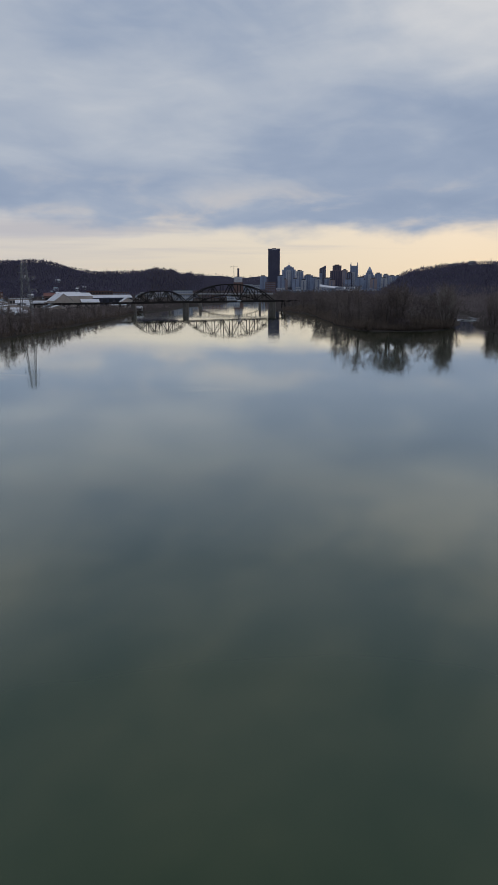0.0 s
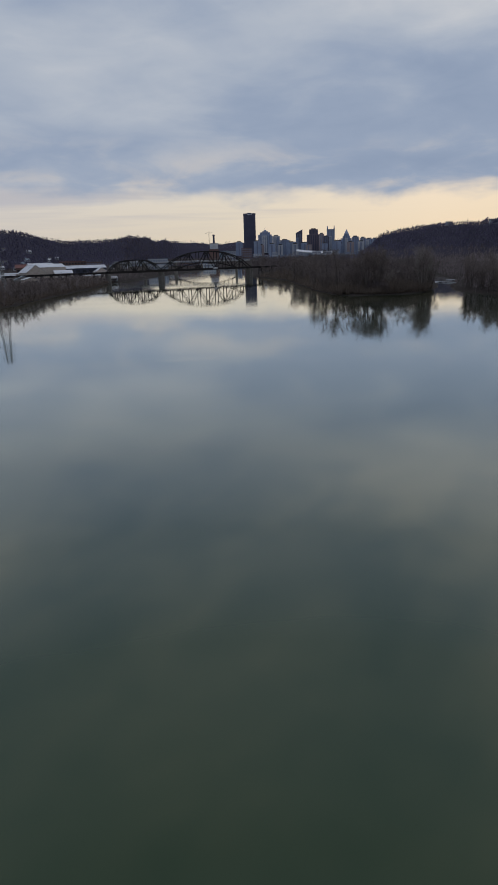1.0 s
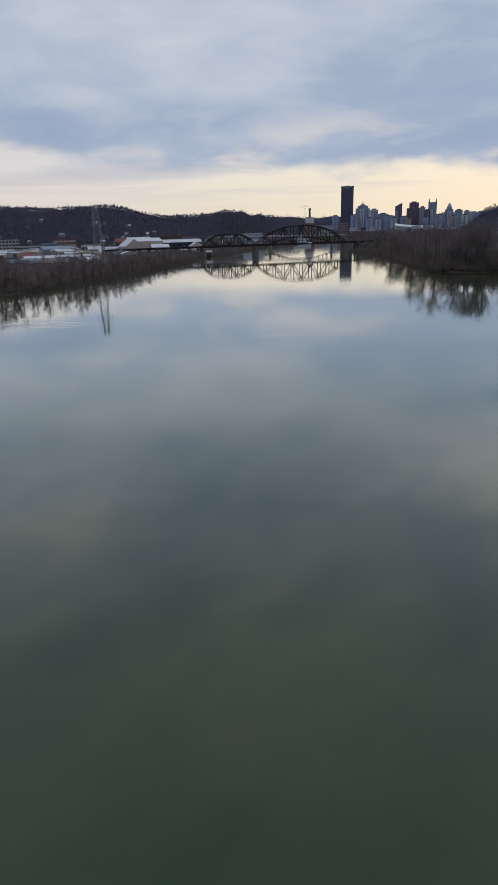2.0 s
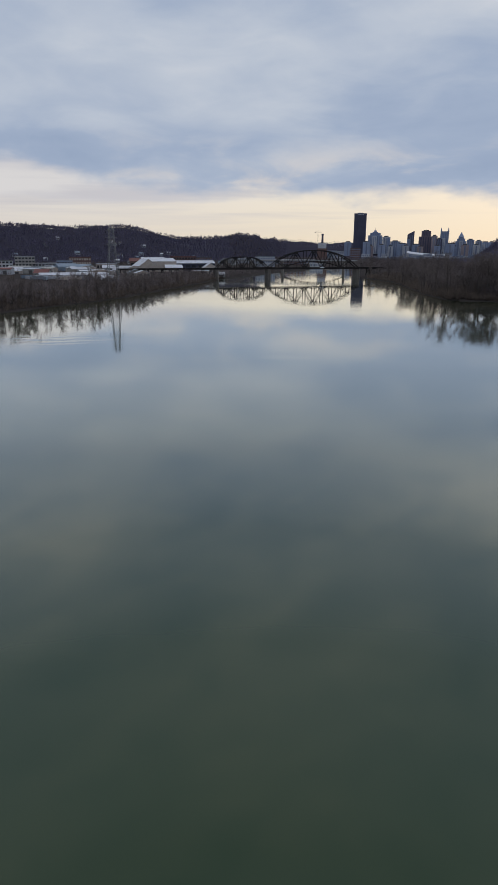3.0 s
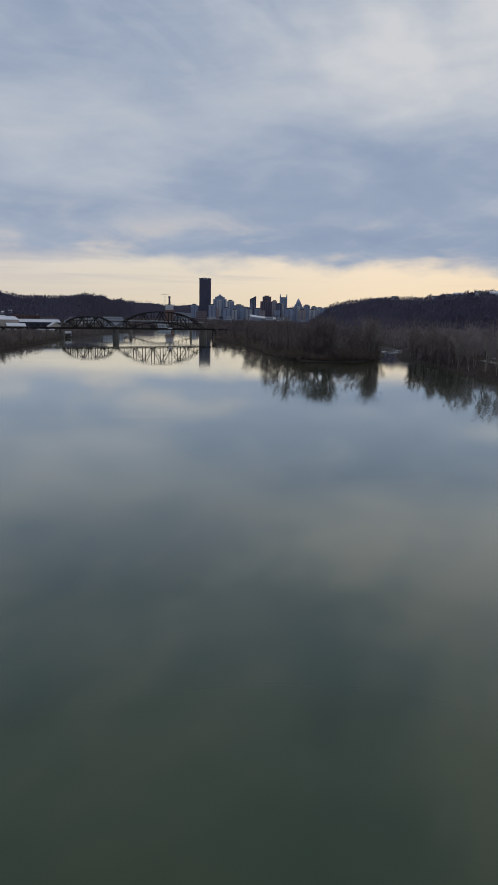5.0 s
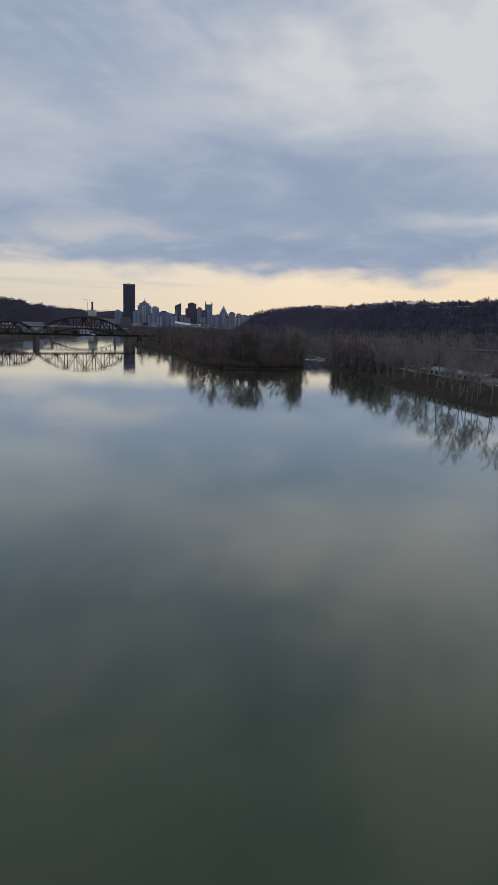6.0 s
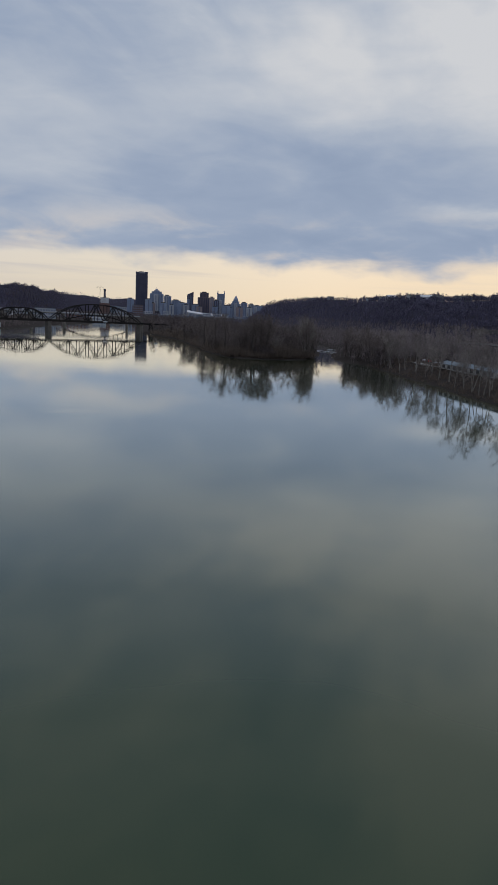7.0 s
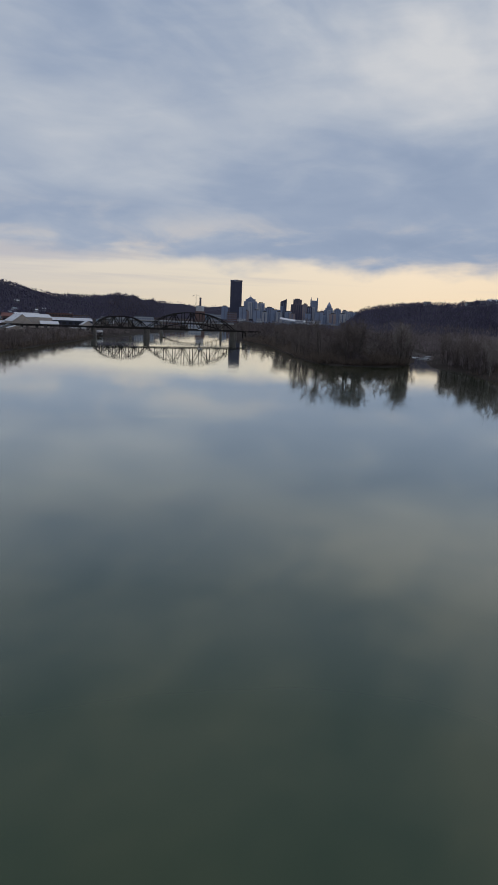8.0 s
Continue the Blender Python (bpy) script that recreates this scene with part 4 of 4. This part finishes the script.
river_shed()
azs = [24 + i * 0.8 for i in range(20)]
rows = ribbon("road", "worn asphalt road along the foot of the hill", "road", azs, [np.interp(a, [24, 28, 33, 40], [880, 825, 806, 780]) for a in azs], 12.0, M_ASPHALT)
guard_rail(rows, "pale guard wall beside the hill road")
upper = [33.6 + i * 0.6 for i in range(8)]
ribbon("road_3", "pale road climbing the wooded slope", "road", upper, [950 - 3 * i for i in range(8)], 9.0, M_GREY, 0.4)
rows = ribbon("road_2", "narrow pale track between the trees and the shed", "road", azs[3:], [np.interp(a, [24, 28, 33, 40], [500, 418, 345, 285]) for a in azs[3:]], 5.0, M_GREY, 0.12)


def retaining_wall():
    root = thing("retaining_wall", "grey concrete retaining wall with one dark opening", "wall")
    azs = [31.6 + 0.5 * i for i in range(9)]
    for a0, a1 in zip(azs, azs[1:]):
        p, q = at(a0, 880), at(a1, 880)
        g = Geo()
        g.beam(p + Vector((0, 0, 25.5)), q + Vector((0, 0, 25.5)), 1.0, 9.0)
        part("wall_panel", g, M_STONE, root)
    # no hole is cut: a dark panel paints the shade inside the opening
    g = Geo()
    p, q = at(33.1, 878.8), at(33.75, 878.8)
    g.beam(p + Vector((0, 0, 26)), q + Vector((0, 0, 26)), 0.4, 5.0)
    part("opening", g, M_ROOF, root, "dark square panel painting the shade of an opening")


retaining_wall()
for i, (az, d) in enumerate(((25.5, 850), (25.85, 846), (26.2, 842), (26.6, 838), (27.0, 835), (29.0, 430), (29.4, 424), (28.5, 440), (28.0, 448))):
    mat, label = ((M_RED, "red car parked on the river road"), (M_DARKCAR, "dark car parked on the river road"), (M_WHITE, "white car parked on the river road"))[(i * 2 + 1) % 3 if i != 1 else 0]
    car(az, d, 80, mat, label)


def dock(label, a, b, width, posts=True):
    p, q = Vector((*a, 0.55)), Vector((*b, 0.55))
    root = thing("floating_dock", label, "dock", None, "docks in the back channel")
    n = max(3, int((q - p).length / 2.5))
    for i in range(n):
        g = Geo()
        s0, s1 = p.lerp(q, i / n), p.lerp(q, (i + 0.94) / n)
        g.beam(s0, s1, width, 0.45)
        part("deck_panel", g, M_WHITE, root)
    for i in range(0, n, 3):
        c = p.lerp(q, (i + 0.5) / n)
        g = Geo()
        g.beam(c - Vector((0, 0, 0.95)), c + Vector((0, 0, -0.17)), width * 0.7, 0.9)
        part("float", g, M_ROOF, root)
        d = (q - p).normalized()
        e = Vector((-d.y, d.x, 0)) * (width / 2 + 0.2)
        g = Geo()
        g.limb(c + e - Vector((0, 0, 2.5)), c + e + Vector((0, 0, 2.2)), 0.16, 0.16, 7)
        part("mooring_post", g, M_BARK, root)


dock("broad pale floating dock with a slipway in the channel", (185.5, 570), (201, 598), 5.0)
dock("narrow pale walkway dock reaching across the channel", (203, 596), (217, 560), 2.4)
dock("short pale floating dock by the trees", (224, 634), (233, 608), 3.2)


# ---- bare winter trees ----
def bare_tree(seed, tall, spread, limbs, twigs, lean=0.0, low=0.28, fork=False, slim=0.017):
    """Trunk with main limbs, and a crown of branches and fine twigs, as two meshes' faces."""
    r = random.Random(seed)
    trunk, crown = Geo(), Geo()
    base = Vector((0, 0, -0.4))
    girth = tall * slim
    stems = [(base, Vector((lean, r.uniform(-0.1, 0.1), 1)).normalized(), tall, girth)]
    if fork:
        stems = [(base, Vector((lean + 0.22, r.uniform(-0.2, 0.2), 1)).normalized(), tall, girth * 0.85),
                 (base, Vector((lean - 0.25, r.uniform(-0.2, 0.2), 1)).normalized(), tall * 0.88, girth * 0.8)]

    def twig_fan(p, d, size, n):
        for _ in range(n):
            v = (d + Vector((r.gauss(0, 0.6), r.gauss(0, 0.6), r.gauss(0.25, 0.45)))).normalized()
            ln = size * r.uniform(0.5, 1.25)
            s = v.orthogonal().normalized()
            s = (s * math.cos(k := r.uniform(0, 6.28)) + v.cross(s) * math.sin(k)) * r.uniform(0.014, 0.030)
            q = p + d * size * r.uniform(-0.5, 0.3)
            e = q + v * ln
            crown.add([q - s, q + s, e], [(0, 1, 2)])
            if r.random() < 0.6:
                m = q + v * ln * 0.45
                w = (v + Vector((r.gauss(0, 0.6), r.gauss(0, 0.6), r.gauss(0.1, 0.4)))).normalized()
                crown.add([m - s * 0.7, m + s * 0.7, m + w * ln * 0.7], [(0, 1, 2)])

    def bough(g, p, d, length, rad, level, sides):
        n = 3
        for i in range(n):
            d = (d + Vector((r.gauss(0, 0.16), r.gauss(0, 0.16), r.gauss(0.09, 0.08)))).normalized()
            q = p + d * length / n
            g.limb(p, q, rad * (1 - 0.28 * i), rad * (1 - 0.28 * (i + 1)), sides)
            if level < 2:
                for _ in range(2 if level else 3):
                    v = (d + Vector((r.gauss(0, 0.65), r.gauss(0, 0.65), r.gauss(0.1, 0.35)))).normalized()
                    bough(crown, p.lerp(q, r.uniform(0.3, 1)), v, length * r.uniform(0.34, 0.52), rad * 0.42, level + 1 if level else 2, 3)
            else:
                twig_fan(q, d, max(0.8, tall * 0.105), twigs)
            p = q

    for p, d, length, rad in stems:
        n = 7
        for i in range(n):
            d = (d + Vector((r.gauss(0, 0.05), r.gauss(0, 0.05), 0.05))).normalized()
            q = p + d * length * 0.86 / n
            f0, f1 = 1 - i / n * 0.85, 1 - (i + 1) / n * 0.85
            trunk.limb(p, q, rad * (f0 + (0.35 if i == 0 else 0)), rad * f1, 7)
            if (i + 1) / n > low:
                for k in range(limbs):
                    a = r.uniform(0, 6.28)
                    out = Vector((math.cos(a), math.sin(a), 0)) * spread
                    v = (d * r.uniform(0.55, 1.0) + out).normalized()
                    bough(trunk, p.lerp(q, r.random()), v, length * r.uniform(0.2, 0.34) * float(np.interp(i / n, [0.3, 0.6, 0.85], [0.75, 1.1, 1.0])), rad * f1 * 0.5, 1, 4)
            p = q
        bough(trunk, p, d, length * 0.2, rad * 0.15, 1, 4)
    return trunk, crown


def make_kind(name, label, seed, bark, **shape):
    root = thing(name, label, "tree")
    trunk, crown = bare_tree(seed, **shape)
    part("trunk", trunk, bark, root)
    part("crown", crown, M_TWIG if bark is not M_PALE else M_PALETWIG, root, "bare twiggy winter crown")
    return root


M_PALETWIG = material("pale_twigs", (0.135, 0.118, 0.114), (0.24, 0.212, 0.20), 0.2, 0.95, island=True, soft=0.7)
DARK = [make_kind("bare_tree", "bare dark-barked tree on the river bank", 40 + i, M_BARK, tall=h, spread=s, limbs=l, twigs=t, lean=e, low=w, fork=f)
        for i, (h, s, l, t, e, w, f) in enumerate(((16, 0.75, 2, 6, 0.06, 0.25, False), (15, 0.9, 2, 6, -0.10, 0.2, False), (17, 0.6, 2, 6, 0.0, 0.3, False),
                                                   (14, 0.9, 2, 5, 0.12, 0.15, True), (16, 0.7, 2, 5, -0.06, 0.2, True), (15, 0.5, 2, 6, 0.03, 0.22, False)))]
SYCAMORE = [make_kind("sycamore_tree", "bare sycamore with pale bleached trunk and limbs", 70 + i, M_PALE, tall=h, spread=s, limbs=l, twigs=7, lean=e, low=w, fork=f, slim=0.0125)
            for i, (h, s, l, e, w, f) in enumerate(((19, 0.7, 2, 0.04, 0.48, False), (18, 0.8, 2, -0.16, 0.42, False), (20, 0.65, 2, 0.0, 0.5, True), (18, 0.6, 2, 0.10, 0.5, False)))]
TALL = [make_kind("bare_tree", "tall bare tree with a clear trunk at the island shore", 90 + i, M_BARK, tall=h, spread=s, limbs=2, twigs=9, lean=e, low=w, fork=f, slim=0.014)
        for i, (h, s, e, w, f) in enumerate(((25, 0.6, 0.04, 0.42, False), (26, 0.5, -0.06, 0.46, False), (23, 0.7, 0.10, 0.38, True), (27, 0.55, 0.0, 0.5, False)))]
USED = set()


def plant(kinds, x, y, size, r):
    kind = r.choice(kinds)
    m = pose(x, y, ground_at(x, y), 0, 0, r.uniform(0, 360)) @ Matrix.Diagonal((size, size, size * r.uniform(0.92, 1.08), 1))
    if kind.name not in USED:
        USED.add(kind.name)
        kind.matrix_basis = m
        return kind
    made = copy_thing(kind, Matrix.Identity(4))
    made.matrix_basis = m
    return made


r = random.Random(3)
# the right bank, nearest to the eye: pale sycamores among darker trees
for az, d, s in ((33.9, 300, 1.0), (32.9, 288, 0.95), (33.3, 292, 0.8), (30.8, 322, 0.85), (29.4, 345, 0.8), (31.6, 310, 0.7), (27.4, 378, 0.95), (26.0, 402, 1.05), (25.2, 420, 1.05),
                 (36.2, 262, 0.95), (38.0, 250, 1.0), (24.6, 436, 1.0), (28.3, 362, 0.7)):
    p = at(az, d)
    tagged(plant(SYCAMORE, p.x, p.y, s, r), group="sycamores on the right bank")
for i in range(20):
    y = 185 + i * 11.2 + r.uniform(-7, 7)
    x = float(shore_main(y)) + r.uniform(4, 20)
    tagged(plant(SYCAMORE, x, y, r.uniform(0.6, 1.4), r), group="sycamores on the right bank")
for i in range(7):
    y = r.uniform(150, 420)
    x = float(shore_main(y)) + abs(r.gauss(6, 8)) + 4
    tagged(plant(DARK, x, y, r.uniform(0.4, 0.75), r), group="trees on the right bank")
for i in range(56):
    y = r.uniform(385, 560)
    x = float(shore_main(y)) + abs(r.gauss(0, 12)) + 3
    if math.degrees(math.atan2(x, y)) > 20.9:
        tagged(plant(DARK, x, y, r.uniform(0.9, 1.25), r), group="trees on the right bank")
# the island's point and its two shores
for i in range(56):
    y = r.choice((r.uniform(455, 540), r.uniform(455, 700), r.uniform(500, 960)))
    x = float(island_near(y)) + abs(r.gauss(3, 9)) + 3
    tagged(plant(DARK, x, y, r.uniform(0.55, 0.85) if y < 620 else r.uniform(0.9, 1.3), r), group="trees on the island")
for i in range(18):
    x = r.uniform(84, 150)
    tagged(plant(DARK, x, r.uniform(453, 478) + (8 if x > 135 else 0), r.uniform(0.45, 0.8), r), group="trees on the island")
# tall ones in clusters along the point, with sky between the clusters
for az, count in ((6.3, 2), (8.2, 3), (8.9, 3), (10.2, 3), (11.6, 3), (12.6, 4), (13.4, 4), (14.1, 4), (15.9, 1), (17.3, 3)):
    for i in range(count):
        a = az + r.uniform(-0.35, 0.35)
        d = 430.0
        while ground_at(*at(a, d).xy) < 1.2:
            d += 2.0
        p = at(a, d + r.uniform(1, 16))
        tagged(plant(TALL, p.x, p.y, r.uniform(0.85, 1.08), r), group="tall trees at the island shore")
for x, y, s in ((148, 475, 1.3), (153, 486, 1.35), (158, 497, 1.25), (118, 458, 0.7), (122, 460, 0.65), (150, 480, 1.35), (156, 492, 1.3)):
    tagged(plant(SYCAMORE, x, y, s, r), group="sycamores on the island")
for i in range(18):
    y = r.uniform(480, 640)
    tagged(plant(DARK, float(island_far(y)) - abs(r.gauss(4, 7)) - 4, y, r.uniform(1.0, 1.4), r), group="trees on the island")
# the left bank
for i in range(86):
    y = r.uniform(300, 820)
    x = float(shore_left(y)) - abs(r.gauss(4, 9)) - 3
    s = np.interp(y, [300, 480, 600, 830], [0.95, 0.8, 0.5, 0.5]) * r.uniform(0.75, 1.2)
    tagged(plant(DARK, x, y, float(s), r), group="trees on the left bank")


# ---- woods and scrub, too many to count ----
def thicket(name, label, xs, ys, tall, mat, blades, spread, width, seed, trunk=True):
    """Many small bare plants in one mesh: a thin stem and a spray of twigs each."""
    q = np.random.RandomState(seed)
    n = len(xs)
    zs = height(xs, ys)
    keep = zs > 0.2
    xs, ys, zs = xs[keep], ys[keep], zs[keep]
    tall = np.broadcast_to(tall, (n,))[keep] * (1.0 + 0.42 * wobble(xs, ys, 6.0))
    n = len(xs)
    base = np.stack([xs, ys, zs], 1)
    # where each twig starts on the stem, its heading and length
    up = q.uniform(0.22, 0.74, (n, blades)) if trunk else np.zeros((n, blades))
    a = q.uniform(0, 2 * np.pi, (n, blades))
    tilt = np.arccos(q.uniform(np.cos(min(1.5, spread * 2)), 1.0, (n, blades))) if trunk else np.abs(q.normal(0.0, spread, (n, blades)))
    ln = (q.uniform(0.18, 0.36, (n, blades)) if trunk else q.uniform(0.45, 1.0, (n, blades))) * tall[:, None]
    head = np.stack([np.cos(a) * np.sin(tilt), np.sin(a) * np.sin(tilt), np.cos(tilt)], -1)
    start = base[:, None, :] + np.stack([np.zeros_like(up), np.zeros_like(up), up * tall[:, None]], -1)
    start[..., :2] += q.normal(0, 0.03, (n, blades, 2)) * tall[:, None, None]
    b = q.uniform(0, 2 * np.pi, (n, blades))
    side = np.stack([np.cos(b), np.sin(b), np.zeros_like(b)], -1) * width * q.uniform(0.5, 1.3, (n, blades, 1)) * (tall[:, None, None] / 10 if trunk else 1)
    tri = np.stack([start - side, start + side, start + head * ln[..., None]], 2).reshape(-1, 3)
    if trunk:
        w = (tall * 0.006)[:, None]
        stem = []
        for ang in (0.0, 2.1, 4.2):
            e0 = np.array([math.cos(ang), math.sin(ang), 0]) * w
            e1 = np.array([math.cos(ang + 2.1), math.sin(ang + 2.1), 0]) * w
            tip = base + np.stack([np.zeros(n), np.zeros(n), tall * 0.8], 1)
            stem.append(np.stack([base + e0 - [0, 0, 0.4], base + e1 - [0, 0, 0.4], tip], 1))
        tri = np.concatenate([tri, np.concatenate(stem, 0).reshape(-1, 3)])
    me = bpy.data.meshes.new(name)
    m = len(tri) // 3
    me.vertices.add(len(tri))
    me.vertices.foreach_set("co", tri.astype(np.float32).ravel())
    me.loops.add(len(tri))
    me.loops.foreach_set("vertex_index", np.arange(len(tri), dtype=np.int32))
    me.polygons.add(m)
    me.polygons.foreach_set("loop_start", np.arange(0, len(tri), 3, dtype=np.int32))
    me.update(calc_edges=True)
    me.materials.append(mat)
    return tagged(new(name, me), label, "woods" if trunk else "scrub", kind="stuff")


q = np.random.RandomState(8)


def strip(n, edge, sign, y0, y1, depth, power=1.0):
    ys = q.uniform(y0, y1, n)
    return edge(ys) + sign * (0.4 + depth * q.random_sample(n) ** power), ys


def polar(n, az0, az1, d0, d1):
    """Random places by bearing; d0 and d1 are functions of the bearing."""
    az = q.uniform(az0, az1, n)
    d = d0(az) + (d1(az) - d0(az)) * q.random_sample(n)
    return d * np.sin(np.radians(az)), d * np.cos(np.radians(az))


xs, ys = strip(2600, shore_main, 1, 120, 420, 60, 1.3)
thicket("bank_scrub", "dry brown scrub and brambles on the right bank", xs, ys, q.uniform(1.0, 3.6, 2600), M_SCRUB, 26, 0.8, 0.05, 1, False)
xs, ys = strip(1700, island_near, 1, 448, 900, 30, 1.2)
thicket("bank_scrub", "dry brown scrub along the island shore", xs, ys, q.uniform(2.5, 7.0, 1700), M_SCRUB, 34, 0.75, 0.09, 2, False)
xs = q.uniform(80, 165, 900)
ys = 449 + np.clip(xs - 125, 0, 40) * 0.7 + 40 * q.random_sample(900) ** 1.5
thicket("bank_scrub", "dry brown scrub on the island's point", xs, ys, q.uniform(3.0, 8.5, 900), M_SCRUB, 50, 0.75, 0.10, 3, False)
xs, ys = strip(3000, shore_left, -1, 280, 850, 34, 1.3)
thicket("bank_scrub", "dry brown scrub on the left bank", xs, ys, q.uniform(1.5, 5.6, 3000), M_SCRUB, 26, 0.75, 0.08, 4, False)

xs, ys = strip(1100, shore_left, -1, 290, 1000, 45, 1.2)
thicket("bank_woods", "bare young trees crowding the left bank", xs, ys, np.interp(ys, [300, 480, 620, 900], [13, 11, 8, 7]) * q.uniform(0.6, 1.2, 1100), M_WOODS, 60, 0.75, 0.07, 5)
ys = 450 + 1000 * q.random_sample(2400) ** 1.4
lo, hi = island_near(ys), island_far(ys)
xs = lo + 14 + (hi - lo - 22) * q.random_sample(2400)
lumps = wobble(xs, ys, 16.0)
open_ground = (lumps > 0.42) & (xs - lo > 25)
xs, ys, lumps = xs[~open_ground], ys[~open_ground], lumps[~open_ground]
thicket("island_woods", "bare grey-brown woods covering the island", xs, ys, np.interp(ys, [450, 520, 1400], [10, 13, 17]) * np.interp(xs - island_near(ys), [10, 40], [0.75, 1.0]) * (0.88 - 0.5 * lumps) * q.uniform(0.65, 1.15, len(xs)), M_WOODS, 66, 0.8, 0.09, 6)
xs, ys = strip(1300, shore_main, 1, 380, 900, 90, 1.2)
thicket("bank_woods", "bare grey-brown woods on the right bank", xs, ys, np.interp(np.degrees(np.arctan2(xs, ys)), [20.6, 21.2], [3.0, 14]) * q.uniform(0.6, 1.3, 1300), M_GREYWOODS, 60, 0.75, 0.075, 7)
xs, ys = strip(200, shore_main, 1, 130, 400, 150, 0.55)
thicket("bank_woods", "bare young trees behind the sycamores", xs, ys, q.uniform(3, 6.5, 200), M_GREYWOODS, 70, 0.7, 0.06, 8)
foot = lambda az: east_foot(az) + 10
crest = lambda az: east_crest(az) + 50
middle = lambda az: foot(az) + 0.3 * (crest(az) - foot(az))
xs, ys = polar(10500, 9.5, 48, middle, crest)
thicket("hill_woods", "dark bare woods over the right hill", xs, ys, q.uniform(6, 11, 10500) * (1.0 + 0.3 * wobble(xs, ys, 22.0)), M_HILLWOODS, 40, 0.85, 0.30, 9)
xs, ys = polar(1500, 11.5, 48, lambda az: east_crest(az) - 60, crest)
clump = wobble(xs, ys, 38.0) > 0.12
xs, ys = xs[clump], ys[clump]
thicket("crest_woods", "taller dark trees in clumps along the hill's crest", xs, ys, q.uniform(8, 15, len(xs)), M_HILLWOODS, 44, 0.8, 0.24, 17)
xs, ys = polar(2900, 9.5, 48, foot, middle)
thicket("slope_woods", "bare trees on the lower slope of the hill", xs, ys, q.uniform(5, 11, 2900), M_GREYWOODS, 40, 0.75, 0.13, 14)
xs, ys = polar(1500, 24, 48, lambda az: np.interp(az, [24, 35, 48], [520, 360, 320]), foot)
thicket("flat_woods", "grey bare trees scattered over the river flats", xs, ys, q.uniform(3.5, 8, 1500), M_GREYWOODS, 50, 0.75, 0.09, 15)
xs, ys = polar(1500, 17, 24.5, lambda az: np.interp(az, [17, 24.5], [760, 620]), foot)
thicket("flat_woods", "grey bare trees beyond the back channel", xs, ys, q.uniform(5, 10, 1500), M_GREYWOODS, 44, 0.75, 0.13, 16)
xs, ys = polar(11000, -45, -4, lambda az: west_foot(az) + 60, lambda az: west_crest(az) + 80)
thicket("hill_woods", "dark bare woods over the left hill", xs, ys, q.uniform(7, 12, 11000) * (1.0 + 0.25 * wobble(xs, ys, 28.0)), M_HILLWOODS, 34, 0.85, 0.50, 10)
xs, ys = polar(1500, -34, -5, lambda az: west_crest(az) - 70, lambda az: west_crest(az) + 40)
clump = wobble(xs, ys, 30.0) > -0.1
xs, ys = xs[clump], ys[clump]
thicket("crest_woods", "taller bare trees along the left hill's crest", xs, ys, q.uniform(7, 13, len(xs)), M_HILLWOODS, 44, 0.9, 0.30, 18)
xs, ys = polar(900, -34, -4, lambda az: 760 + 0 * az, lambda az: 1450 + 0 * az)
thicket("street_trees", "bare trees between the sheds on the flats", xs, ys, q.uniform(4, 9, 900), M_WOODS, 30, 0.7, 0.10, 11)
xs, ys = polar(2600, -9, 13, lambda az: 1950 + 0 * az, lambda az: 3300 + 0 * az)
thicket("river_woods", "bare trees lining the far river and flats", xs, ys, q.uniform(7, 13, 2600), M_WOODS, 30, 0.75, 0.3, 12)
xs, ys = polar(2600, -6, 20, lambda az: 4150 + 0 * az, lambda az: 4800 + 0 * az)
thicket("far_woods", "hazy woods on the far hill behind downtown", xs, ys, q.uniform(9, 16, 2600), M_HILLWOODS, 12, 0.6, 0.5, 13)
